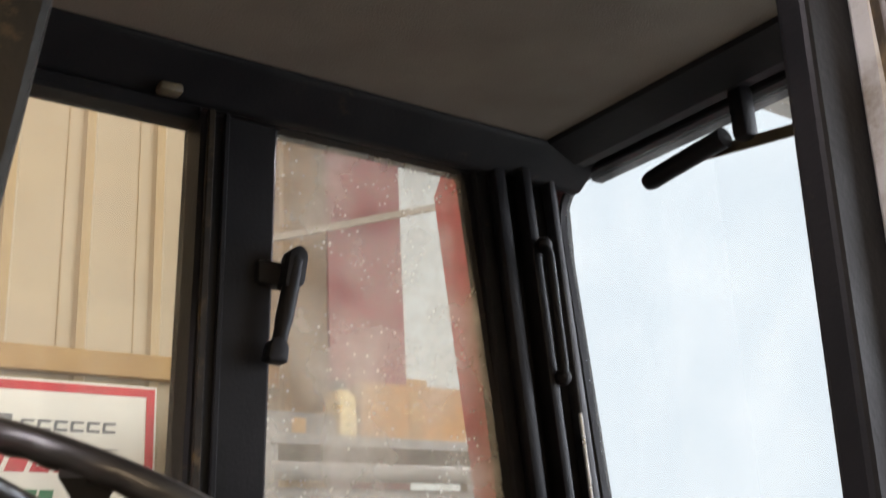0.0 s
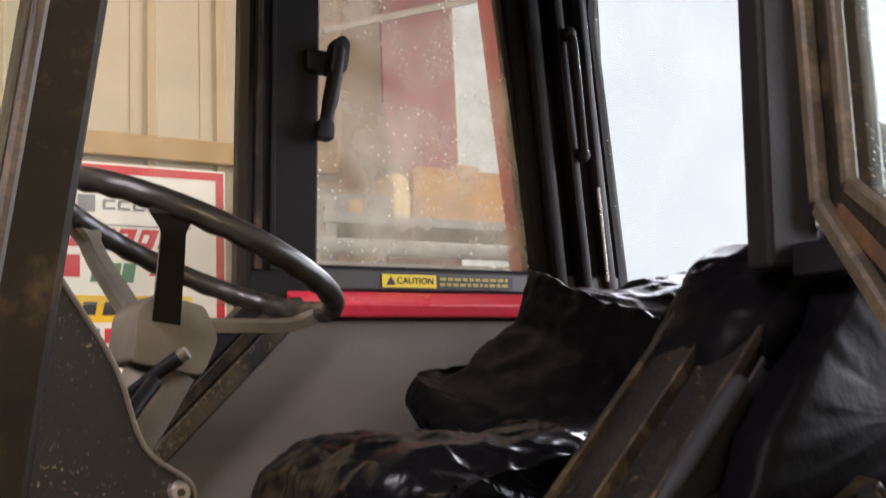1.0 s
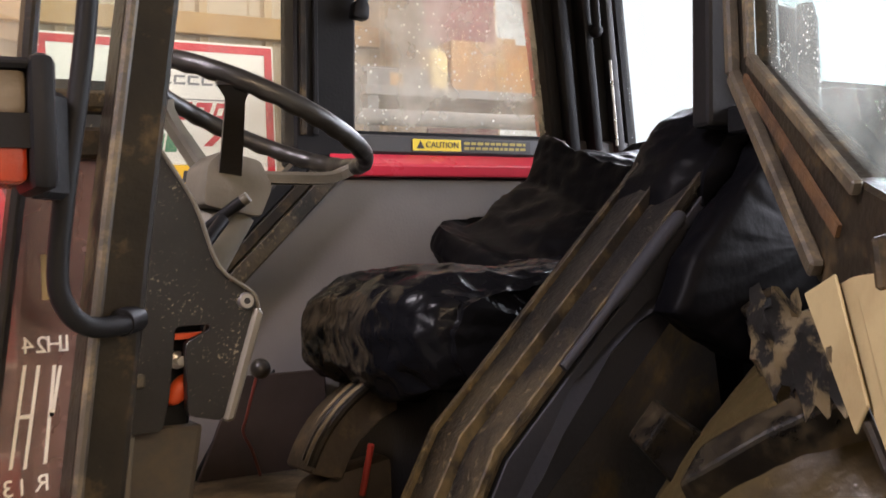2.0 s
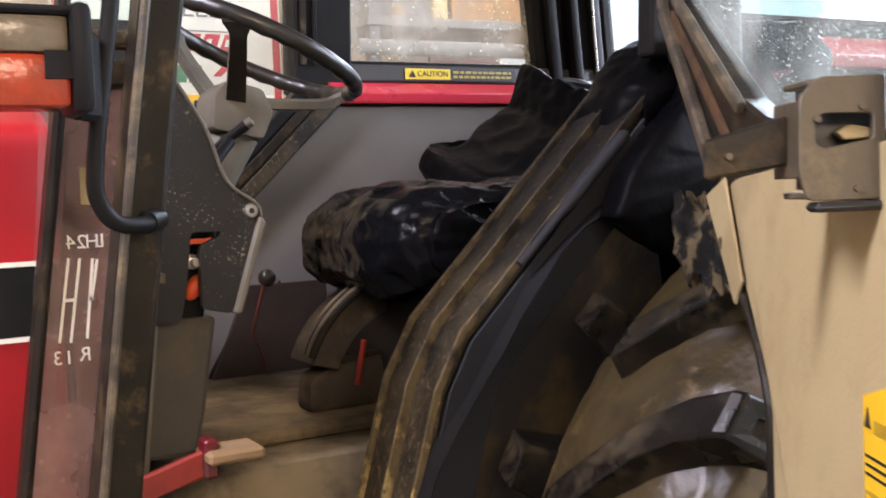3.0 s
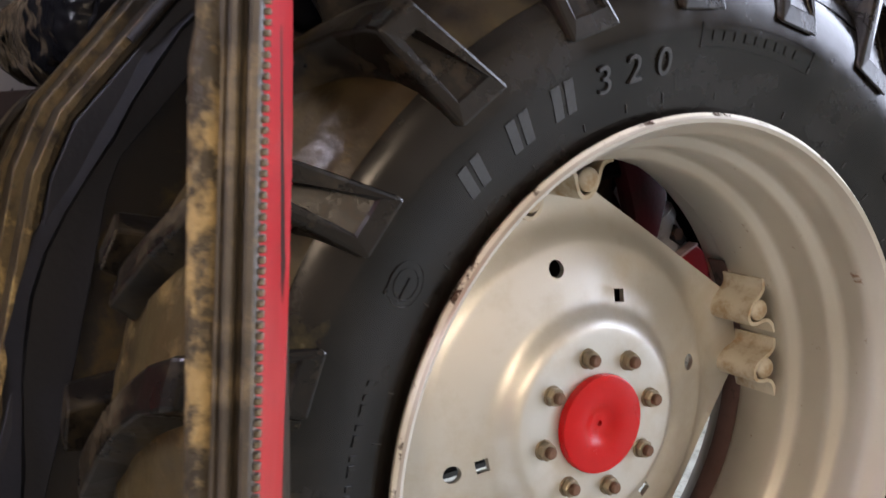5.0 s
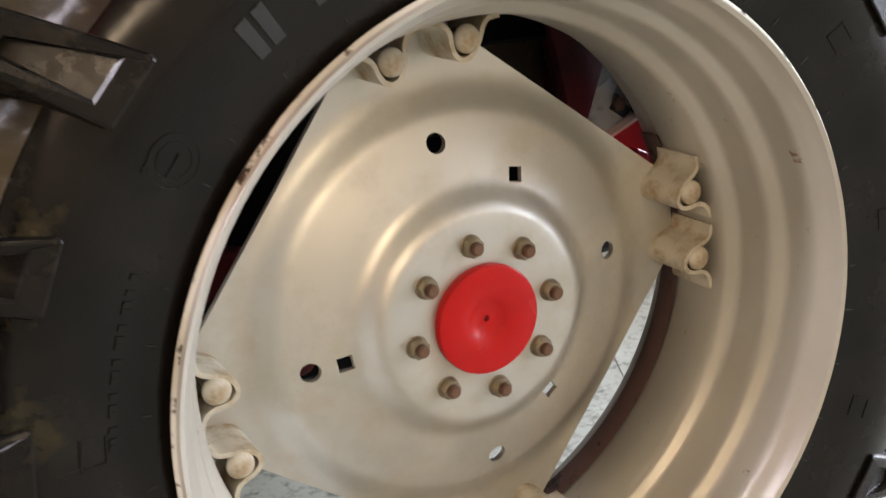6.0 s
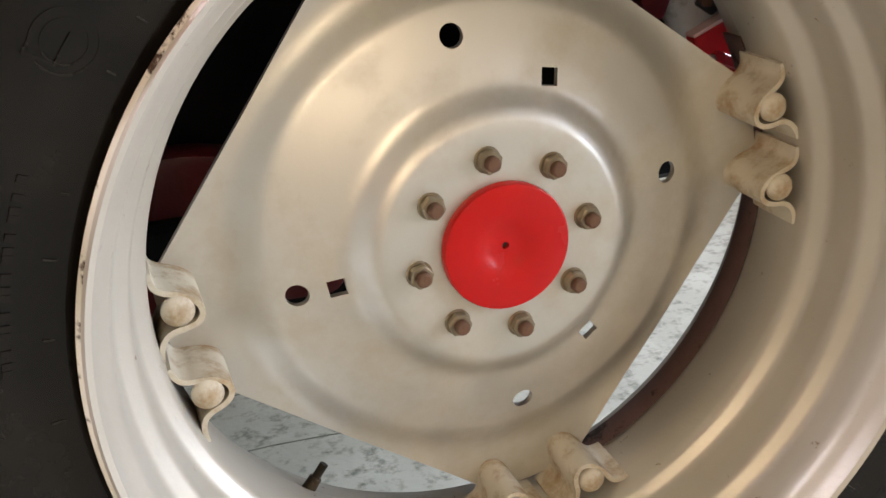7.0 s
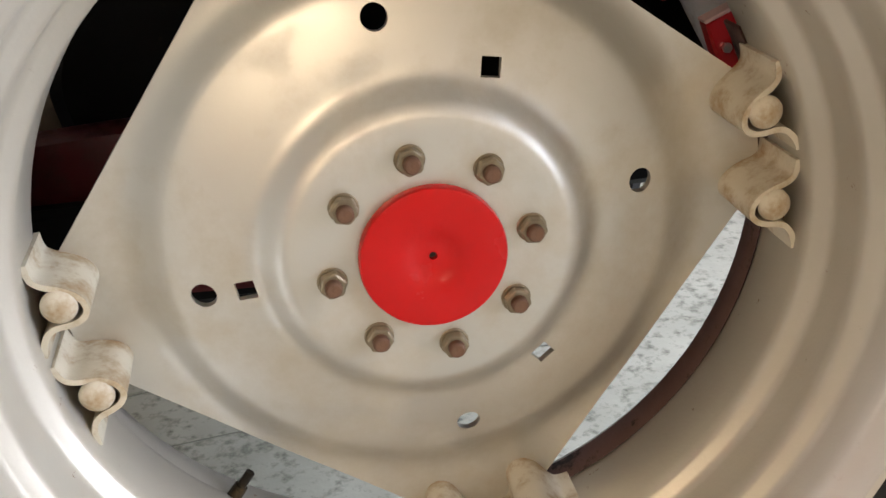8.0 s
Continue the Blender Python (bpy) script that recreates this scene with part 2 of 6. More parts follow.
M = dict(
    rim=material("silver_wheel_paint", (0.62, 0.62, 0.59), (0.54, 0.53, 0.485), 0.42, 0.80, 3, 0.035, 200, (0.45, 0.41, 0.31), 0.66, 6, dirt_soft=0.18, coat=0.30, rough_var=0.08),
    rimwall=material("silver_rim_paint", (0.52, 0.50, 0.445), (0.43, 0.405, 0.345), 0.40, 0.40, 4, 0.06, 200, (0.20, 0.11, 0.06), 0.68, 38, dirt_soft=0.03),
    clamp=material("clamp_paint", (0.58, 0.55, 0.46), (0.46, 0.42, 0.32), 0.5, 0, 12, 0.1, 160, (0.30, 0.20, 0.10), 0.57, 20, dirt_soft=0.10),
    red_hub=material("gloss_red_hub", (0.50, 0.006, 0.006), (0.45, 0.006, 0.006), 0.24, 0, 20, 0.12, 90, spec=0.28),
    nut=material("plated_nut", (0.32, 0.275, 0.195), (0.22, 0.18, 0.125), 0.42, 0.75, 40, 0.1, 200),
    stud=material("rusty_stud", (0.10, 0.055, 0.035), (0.16, 0.085, 0.05), 0.65, 0.3, 60, 0.3, 300),
    tyre=layered("tyre_rubber", (0.0042, 0.0037, 0.0034), (0.0066, 0.0056, 0.0050), 0.15, (
        ((0.0105, 0.0088, 0.0068), 0.53, 0.12, (7, 7, 7), 0.34, None),
        ((0.050, 0.040, 0.016), 0.66, 0.07, (8, 8, 8), 0.36, ("X", -0.74, -0.30, 0.09, -0.12))), 6, 0.05, 45, 0.26),
    lug=material("tyre_lug_rubber", (0.0050, 0.0043, 0.0038), (0.0085, 0.0070, 0.0056), 0.28, 0, 10, 0.12, 90, (0.055, 0.040, 0.018), 0.63, 13, spec=0.27, rough_var=0.1),
    tread=layered("muddy_tread_rubber", (0.0055, 0.0050, 0.0046), (0.011, 0.0092, 0.0068), 0.28, (
        ((0.048, 0.035, 0.015), 0.47, 0.12, (7, 7, 7), 0.30, ("X", -0.75, 0.15, 0.11, -0.14)),
        ((0.145, 0.098, 0.036), 0.64, 0.08, (15, 15, 15), 0.34, ("X", -0.75, 0.05, 0.06, -0.16))), 8, 0.5, 40, 0.30),
    black=material("black_cab_paint", (0.0078, 0.0082, 0.0092), (0.0125, 0.0122, 0.013), 0.45, 0, 9, 0.12, 150, (0.08, 0.06, 0.035), 0.75, 14, spec=0.10),
    frame=material("dusty_black_frame", (0.0095, 0.0084, 0.0072), (0.021, 0.0165, 0.0108), 0.42, 0, 14, 0.2, 130, (0.12, 0.082, 0.038), 0.655, 17, spec=0.15),
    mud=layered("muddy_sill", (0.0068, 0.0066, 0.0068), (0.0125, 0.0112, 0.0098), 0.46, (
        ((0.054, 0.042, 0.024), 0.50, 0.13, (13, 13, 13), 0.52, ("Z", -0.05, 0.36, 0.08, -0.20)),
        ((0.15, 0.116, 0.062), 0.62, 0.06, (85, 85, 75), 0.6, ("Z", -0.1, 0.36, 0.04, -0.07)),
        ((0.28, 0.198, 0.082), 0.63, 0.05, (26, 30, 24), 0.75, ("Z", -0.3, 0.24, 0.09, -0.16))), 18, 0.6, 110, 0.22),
    cloth=material("dark_fender_rubber", (0.0165, 0.0180, 0.0240), (0.0240, 0.0245, 0.0300), 0.6, 0, 6, 0.2, 90, spec=0.2, rough_var=0.08),
    grey=material("grey_cab_panel", (0.165, 0.157, 0.152), (0.128, 0.120, 0.113), 0.6, 0, 4, 0.12, 160, (0.16, 0.13, 0.09), 0.74, 6),
    headliner=material("headliner_fabric", (0.13, 0.11, 0.088), (0.105, 0.088, 0.07), 0.9, 0, 5, 0.3, 260),
    red=material("red_body_paint", (0.42, 0.009, 0.013), (0.35, 0.008, 0.012), 0.34, 0, 5, 0.04, 120, (0.25, 0.10, 0.07), 0.80, 8, coat=0.25),
    darkred=material("dark_red_axle_paint", (0.14, 0.007, 0.012), (0.08, 0.007, 0.010), 0.35, 0, 12, 0.15, 120, (0.05, 0.03, 0.025), 0.62, 14),
    beige=material("dust_coated_door_panel", (0.405, 0.325, 0.167), (0.345, 0.272, 0.132), 0.8, 0, 5, 0.12, 220, (0.24, 0.172, 0.08), 0.62, 6, dirt_soft=0.16),
    seal=material("door_seal_rubber", (0.030, 0.025, 0.019), (0.06, 0.048, 0.032), 0.45, 0, 25, 0.2, 150, (0.20, 0.15, 0.08), 0.6, 30),
    latch=material("dusty_latch_steel", (0.060, 0.049, 0.030), (0.082, 0.066, 0.041), 0.5, 0.1, 20, 0.15, 150, (0.20, 0.155, 0.085), 0.68, 24),
    yellow=material("yellow_sticker", (0.80, 0.50, 0.015), (0.74, 0.45, 0.015), 0.45, 0, 20, 0.02, 100),
    lemon=material("lemon_sticker", (0.78, 0.63, 0.02), (0.72, 0.57, 0.02), 0.45, 0, 20, 0.02, 100),
    sillred=material("faded_gloss_red", (0.60, 0.040, 0.070), (0.54, 0.032, 0.058), 0.30, 0, 5, 0.04, 120, coat=0.5),
    rail=material("grey_black_rail", (0.045, 0.047, 0.050), (0.034, 0.035, 0.038), 0.36, 0, 10, 0.08, 150, spec=0.5),
    console=material("brown_grey_console", (0.085, 0.074, 0.060), (0.058, 0.051, 0.042), 0.6, 0, 6, 0.15, 120, (0.13, 0.10, 0.06), 0.62, 8),
    ink=material("black_ink", (0.02, 0.02, 0.02), None, 0.5, 0, 20, 0.0),
    floorcrack=material("dirt_filled_crack", (0.085, 0.088, 0.066), (0.16, 0.16, 0.125), 0.8, 0, 20, 0.1),
    bag=material("black_plastic_bag", (0.0040, 0.0042, 0.0054), (0.0058, 0.0060, 0.0074), 0.22, 0, 7, 0.2, 60, rough_var=0.1, spec=0.095),
    bagmatte=material("matt_black_plastic", (0.0020, 0.0020, 0.0026), (0.0030, 0.0030, 0.0038), 0.46, 0, 7, 0.25, 60, rough_var=0.1, spec=0.04),
    ribgrey=material("dull_grey_rib", (0.045, 0.046, 0.050), (0.030, 0.031, 0.034), 0.5, 0, 14, 0.15, 150, spec=0.2),
    wheelrim=material("steering_rim_plastic", (0.013, 0.012, 0.011), (0.024, 0.021, 0.017), 0.34, 0, 14, 0.1, 140),
    spoke=material("dusty_spoke", (0.12, 0.105, 0.075), (0.08, 0.07, 0.05), 0.6, 0, 18, 0.15, 150),
    hubgrey=material("column_grey", (0.15, 0.135, 0.105), (0.11, 0.098, 0.075), 0.6, 0, 14, 0.12, 150),
    dash=material("speckled_dash_panel", (0.0125, 0.0125, 0.013), (0.022, 0.021, 0.020), 0.42, 0, 7, 0.15, 140, (0.22, 0.19, 0.14), 0.900, 210, dirt_soft=0.03, spec=0.3, cluster=0.5),
    khaki=material("dusty_platform", (0.28, 0.212, 0.115), (0.15, 0.115, 0.066), 0.7, 0, 7, 0.3, 90, (0.048, 0.039, 0.027), 0.55, 5, dirt_soft=0.11),
    orange=material("orange_plastic", (0.80, 0.11, 0.02), (0.72, 0.09, 0.02), 0.45, 0, 20, 0.05),
    lens=material("orange_lens", (0.36, 0.034, 0.006), (0.24, 0.024, 0.005), 0.18, 0, 26, 0.2, 200, coat=0.3),
    lensw=material("clear_lens", (0.17, 0.135, 0.095), (0.11, 0.085, 0.058), 0.2, 0, 26, 0.2, 200, coat=0.3),
    chrome=material("bare_steel", (0.55, 0.54, 0.52), (0.42, 0.41, 0.40), 0.3, 0.9, 30, 0.08, 200),
    white=material("white_print", (0.78, 0.77, 0.70), (0.70, 0.69, 0.62), 0.55, 0, 20, 0.0),
    dullyellow=material("faded_yellow_print", (0.42, 0.34, 0.05), None, 0.5, 0, 20, 0.0),
    floor=material("pale_concrete_floor", (0.335, 0.335, 0.28), (0.26, 0.262, 0.215), 0.6, 0, 6, 0.3, 60, (0.075, 0.080, 0.062), 0.60, 34, dirt_soft=0.10),
    cladding=material("beige_cladding", (0.475, 0.375, 0.245), (0.43, 0.335, 0.215), 0.55, 0, 2, 0.05, 80, (0.47, 0.35, 0.20), 0.70, 3),
    rib=material("tan_cladding_rib", (0.455, 0.325, 0.175), (0.41, 0.29, 0.15), 0.55, 0, 3, 0.05, 80),
    timber=material("tan_timber_rail", (0.42, 0.26, 0.10), (0.34, 0.20, 0.08), 0.75, 0, 6, 0.2, 90),
    shed=material("shed_sheeting", (0.30, 0.27, 0.22), (0.24, 0.21, 0.17), 0.7, 0, 2, 0.1, 50),
    steel_red=material("red_oxide_steel", (0.20, 0.035, 0.040), (0.15, 0.026, 0.030), 0.6, 0, 6, 0.1, 90),
    card=material("cardboard", (0.42, 0.24, 0.10), (0.36, 0.20, 0.085), 0.8, 0, 6, 0.1, 90, spread=0.15),
    signwhite=material("sign_white", (0.80, 0.76, 0.66), (0.75, 0.71, 0.61), 0.4, 0, 5, 0.02),
    signred=material("sign_red", (0.60, 0.03, 0.04), None, 0.4, 0, 9, 0.0),
    signblue=material("sign_blue", (0.05, 0.09, 0.42), None, 0.4, 0, 9, 0.0),
    signgreen=material("sign_green", (0.05, 0.22, 0.10), None, 0.4, 0, 9, 0.0),
    grey_pipe=material("dull_grey_plastic", (0.22, 0.22, 0.215), (0.17, 0.17, 0.165), 0.55, 0, 8, 0.05),
    mouldmark=material("scuffed_mould_mark", (0.030, 0.028, 0.024), (0.010, 0.009, 0.008), 0.5, 0, 30, 0.1),
    maroon=material("dull_brown_plate", (0.046, 0.034, 0.029), (0.032, 0.0245, 0.021), 0.8, 0, 9, 0.1, 120, spec=0.1),
    armred=material("deep_red_arm_paint", (0.060, 0.006, 0.012), (0.040, 0.005, 0.010), 0.5, 0, 12, 0.15, 120, (0.03, 0.02, 0.018), 0.62, 14, spec=0.2),
    torn=material("torn_trim_patches", (0.22, 0.17, 0.095), (0.13, 0.10, 0.055), 0.6, 0, 16, 0.3, 90, (0.012, 0.011, 0.010), 0.50, 13, dirt_soft=0.03),
    liner=material("muddy_arch_liner", (0.078, 0.073, 0.070), (0.108, 0.092, 0.075), 0.5, 0, 7, 0.35, 60, (0.26, 0.19, 0.092), 0.58, 7, dirt_soft=0.08),
    brownbox=material("brown_dusty_console", (0.042, 0.031, 0.020), (0.024, 0.018, 0.013), 0.7, 0, 12, 0.3, 90, (0.12, 0.088, 0.048), 0.62, 14),
    redlever=material("worn_red_lever", (0.30, 0.030, 0.02), (0.20, 0.022, 0.014), 0.5, 0, 20, 0.1),
    mudedge=layered("mud_worn_edge", (0.0115, 0.0102, 0.0088), (0.021, 0.0175, 0.0132), 0.46, (
        ((0.105, 0.079, 0.040), 0.50, 0.10, (22, 22, 20), 0.52, ("Z", -0.05, 0.36, 0.12, -0.13)),
        ((0.33, 0.24, 0.102), 0.58, 0.05, (30, 30, 26), 0.75, ("Z", -0.3, 0.24, 0.11, -0.14))), 18, 0.6, 110, 0.22),
    stickerprint=material("faint_sticker_print", (0.46, 0.29, 0.02), None, 0.5, 0, 20, 0.0),
    rustbarrel=material("rusty_rim_barrel", (0.13, 0.075, 0.065), (0.08, 0.045, 0.038), 0.6, 0, 10, 0.2, 90, (0.015, 0.012, 0.012), 0.60, 22, dirt_soft=0.04),
    channel=material("dull_grey_channel", (0.44, 0.44, 0.42), (0.34, 0.335, 0.31), 0.40, 0.0, 12, 0.12, 140, (0.10, 0.07, 0.035), 0.64, 10),
    letter=material("worn_raised_rubber", (0.024, 0.024, 0.026), (0.012, 0.012, 0.0125), 0.34, 0, 16, 0.1, 120),
    palesteel=material("pale_grey_steel", (0.62, 0.65, 0.70), (0.50, 0.53, 0.58), 0.35, 0.2, 14, 0.15, 120, (0.12, 0.10, 0.09), 0.62, 24),
    clear=glass("clear_window_glass", haze=0.05),
    dirty=glass("rain_spotted_glass", (0.90, 0.89, 0.84), 0.6, 0.26),
    dirty_rear=glass("misted_rear_glass", (0.95, 0.98, 0.99), 0.0, 0.05),
    # reflected red of the bonnet is put into this pane's tint and film colour
    sidepane=glass("red_reflection_side_glass", (0.60, 0.52, 0.48), 0.1, 0.26, dust=(0.34, 0.23, 0.20)),
    daylight=glow("overcast_daylight", (0.80, 0.88, 0.91), 0.98),
)
crinkled(M["bag"], 34.0, 0.15)


# ---- mesh helpers ----
WORLD = {}


def thing(name, at, label, category, group="", kind=""):
    ob = new(name)
    ob.empty_display_size = 0.1
    ob.location = at
    WORLD[ob] = Vector(at)
    return tagged(ob, label, category, group, kind)


def part(name, bm, mat, parent=None, label="", smooth=False, centre=None):
    """Links a bmesh in world coordinates as one mesh object, under a thing or a part."""
    if centre is None:
        vs = [v.co for v in bm.verts]
        lo = Vector([min(v[i] for v in vs) for i in range(3)])
        hi = Vector([max(v[i] for v in vs) for i in range(3)])
        centre = (lo + hi) / 2
    centre = Vector(centre)
    bmesh.ops.translate(bm, verts=bm.verts, vec=-centre)
    bmesh.ops.recalc_face_normals(bm, faces=bm.faces)
    me = bpy.data.meshes.new(name)
    bm.to_mesh(me)
    bm.free()
    me.materials.append(M[mat] if isinstance(mat, str) else mat)
    if smooth:
        me.shade_smooth()
        me.set_sharp_from_angle(angle=radians(38))
    ob = new(name, me)
    WORLD[ob] = centre
    ob.parent = parent
    ob.location = centre - (WORLD[parent] if parent else Vector())
    return tagged(ob, label)


def bevel(bm, w, seg=1):
    if w:
        edges = [e for e in bm.edges if len(e.link_faces) == 2 and e.calc_face_angle(0) > 0.5]
        bmesh.ops.bevel(bm, geom=edges, offset=w, segments=seg, profile=0.5, affect="EDGES", clamp_overlap=True)
    return bm


def box(x0, x1, y0, y1, z0, z1, bev=0.0, seg=1):
    bm = bmesh.new()
    bmesh.ops.create_cube(bm, size=1)
    bmesh.ops.transform(bm, matrix=Matrix.LocRotScale(((x0 + x1) / 2, (y0 + y1) / 2, (z0 + z1) / 2), None, (x1 - x0, y1 - y0, z1 - z0)), verts=bm.verts)
    return bevel(bm, bev, seg)


def frame3(d, up=(0, 0, 1)):
    d = Vector(d).normalized()
    s = d.cross(Vector(up))
    if s.length < 1e-4:
        s = d.cross(Vector((1, 0, 0)))
    s.normalize()
    return d, s, s.cross(d)


def beam(p0, p1, w, h, up=(0, 0, 1), bev=0.0, seg=1):
    """A bar from p0 to p1, w wide across and h high along up."""
    p0, p1 = Vector(p0), Vector(p1)
    d, s, u = frame3(p1 - p0, up)
    bm = bmesh.new()
    bmesh.ops.create_cube(bm, size=1)
    m = Matrix(((s.x, d.x, u.x), (s.y, d.y, u.y), (s.z, d.z, u.z))).to_4x4()
    m.translation = (p0 + p1) / 2
    bmesh.ops.transform(bm, matrix=m @ Matrix.Diagonal((w, (p1 - p0).length, h, 1)), verts=bm.verts)
    return bevel(bm, bev, seg)


def prism(poly, axis, a, b, bev=0.0, seg=1):
    """A polygon of (u, v) pairs stretched along an axis from a to b: axis y takes (x, z), x takes (y, z), z takes (x, y)."""
    def at(u, v, w):
        return {"y": (u, w, v), "x": (w, u, v), "z": (u, v, w)}[axis]
    bm = bmesh.new()
    lo, hi = [bm.verts.new(at(u, v, a)) for u, v in poly], [bm.verts.new(at(u, v, b)) for u, v in poly]
    bm.faces.new(lo)
    bm.faces.new(hi[::-1])
    for i in range(len(poly)):
        j = (i + 1) % len(poly)
        bm.faces.new((lo[i], hi[i], hi[j], lo[j]))
    bmesh.ops.recalc_face_normals(bm, faces=bm.faces)
    return bevel(bm, bev, seg)


def ring_prism(outer, inner, axis, a, b, bev=0.0):
    """A closed frame: the space between two polygons with as many corners, stretched along an axis."""
    def at(u, v, w):
        return {"y": (u, w, v), "x": (w, u, v), "z": (u, v, w)}[axis]
    bm = bmesh.new()
    rows = [[bm.verts.new(at(u, v, w)) for u, v in poly] for poly, w in ((outer, a), (outer, b), (inner, b), (inner, a))]
    n = len(outer)
    for r in range(4):
        p, q = rows[r], rows[(r + 1) % 4]
        for i in range(n):
            j = (i + 1) % n
            bm.faces.new((p[i], p[j], q[j], q[i]))
    bmesh.ops.recalc_face_normals(bm, faces=bm.faces)
    return bevel(bm, bev)


def rounded(poly, r, n=5):
    """The polygon with its corners rounded by r (a number, or one for each corner)."""
    out = []
    k = len(poly)
    for i, p in enumerate(poly):
        p, a, b = Vector(p), Vector(poly[i - 1]), Vector(poly[(i + 1) % k])
        ri = r[i] if isinstance(r, (list, tuple)) else r
        if ri <= 0:
            out += [tuple(p)] * 1
            continue
        u, v = (a - p), (b - p)
        ri = min(ri, u.length * 0.45, v.length * 0.45)
        s, e = p + u.normalized() * ri, p + v.normalized() * ri
        for j in range(n + 1):
            t = j / n
            out.append(tuple(s * (1 - t) ** 2 + p * 2 * t * (1 - t) + e * t * t))
    return out


def tube(pts, r, seg=12, cap=True):
    """A round bar along a line of points; r is one number or one for each point."""
    pts = [Vector(p) for p in pts]
    bm = bmesh.new()
    rings = []
    side = None
    for i, p in enumerate(pts):
        d = (pts[min(i + 1, len(pts) - 1)] - pts[max(i - 1, 0)]).normalized()
        if side is None:
            side = frame3(d, (0.1, 0.2, 1))[1]
        side = (side - d * side.dot(d)).normalized()
        u = side.cross(d)
        ri = r[i] if isinstance(r, (list, tuple)) else r
        rings.append([bm.verts.new(p + (side * math.cos(2 * math.pi * k / seg) + u * math.sin(2 * math.pi * k / seg)) * ri) for k in range(seg)])
    for a, b in zip(rings, rings[1:]):
        for k in range(seg):
            bm.faces.new((a[k], a[(k + 1) % seg], b[(k + 1) % seg], b[k]))
    if cap:
        bm.faces.new(rings[0][::-1])
        bm.faces.new(rings[-1])
    return bm


def smooth_line(pts, n=6):
    """Catmull-Rom through the points."""
    p = [Vector(q) for q in pts]
    p = [p[0] * 2 - p[1]] + p + [p[-1] * 2 - p[-2]]
    out = []
    for i in range(1, len(p) - 2):
        for k in range(n):
            t = k / n
            a, b, c, d = p[i - 1:i + 3]
            out.append(0.5 * (2 * b + (c - a) * t + (2 * a - 5 * b + 4 * c - d) * t * t + (3 * b - a - 3 * c + d) * t ** 3))
    return out + [p[-2]]


def lathe(profile, seg=96, at=(0, 0, 0), closed=False):
    """(radius, y) pairs turned round the y axis through at."""
    bm = bmesh.new()
    rows = []
    for r, y in profile:
        rows.append([bm.verts.new((at[0] + r * math.cos(2 * math.pi * k / seg), at[1] + y, at[2] + r * math.sin(2 * math.pi * k / seg))) for k in range(seg)])
    pairs = list(zip(rows, rows[1:])) + ([(rows[-1], rows[0])] if closed else [])
    for a, b in pairs:
        for k in range(seg):
            bm.faces.new((a[k], a[(k + 1) % seg], b[(k + 1) % seg], b[k]))
    return bm


def merge(*bms):
    """Several bmeshes as one."""
    out = bmesh.new()
    for b in bms:
        me = bpy.data.meshes.new("part")
        b.to_mesh(me)
        b.free()
        out.from_mesh(me)
        bpy.data.meshes.remove(me)
    return out


def writing(text, size, m, mat, name, parent, thick=0.0006):
    """Flat built-in lettering: its x runs along the line and its y up; m puts it in the world."""
    cu = bpy.data.curves.new(name, "FONT")
    cu.body, cu.size, cu.extrude, cu.align_x, cu.align_y = text, size, thick, "CENTER", "CENTER"
    tmp = bpy.data.objects.new(name, cu)
    me = bpy.data.meshes.new_from_object(tmp)
    bpy.data.objects.remove(tmp)
    bm = bmesh.new()
    bm.from_mesh(me)
    bmesh.ops.transform(bm, matrix=m, verts=bm.verts)
    return part(name, bm, mat, parent)


# ---- the shed ----
WALL_Y, SHED_X0, SHED_X1, SHED_Y0, ROOF_Z = 4.0, -9.0, 6.0, -5.6, 5.2
tagged(part("floor", box(-30, 40, -30, 30, GROUND - 0.2, GROUND), "floor"), "pale worn concrete shed floor with fine cracks", "floor", kind="structure")
# saw-cut joints and cracks in the slab
for pts in (((0.95, 0.9), (1.12, 1.22), (1.35, 1.5)), ((-0.9, 0.72), (-0.3, 0.86), (0.3, 0.8)), ((-0.8, 1.0), (-0.2, 1.1), (0.4, 1.02))):
    line = smooth_line([(x, y, GROUND + 0.001) for x, y in pts], 5)
    tagged(part("floor_crack", tube(line, 0.0016, 5), "floorcrack"), "thin dark crack in the concrete floor", "crack", kind="structure")

bm = bmesh.new()
pitch, prof = 0.316, ((0.0, 0.0), (0.185, 0.0), (0.20, 0.012), (0.235, 0.012), (0.25, 0.0))
xs = []
FIRST_RIB = -9.1065
x = FIRST_RIB
while x < 1.9:
    xs += [(x + u, WALL_Y - d) for u, d in prof]
    x += pitch
lo = [bm.verts.new((px, py, GROUND)) for px, py in xs]
hi = [bm.verts.new((px, py, ROOF_Z)) for px, py in xs]
for i in range(len(xs) - 1):
    bm.faces.new((lo[i], lo[i + 1], hi[i + 1], hi[i]))
wall_far = tagged(part("wall_far", bm, "cladding"), "beige corrugated sheet cladding of the shed wall", "wall", kind="structure")
x = FIRST_RIB
while x < 1.9:
    part("cladding_seam", box(x + 0.124, x + 0.128, WALL_Y - 0.0035, WALL_Y - 0.0005, GROUND, ROOF_Z), "rib", wall_far)
    part("cladding_rib", box(x + 0.198, x + 0.237, WALL_Y - 0.018, WALL_Y - 0.013, GROUND, ROOF_Z), "rib", wall_far)
    x += pitch
tagged(part("wall_back", box(SHED_X0 - 0.2, SHED_X0, SHED_Y0, WALL_Y, GROUND, ROOF_Z), "shed"), "plain brown sheeted shed wall", "wall", kind="structure")
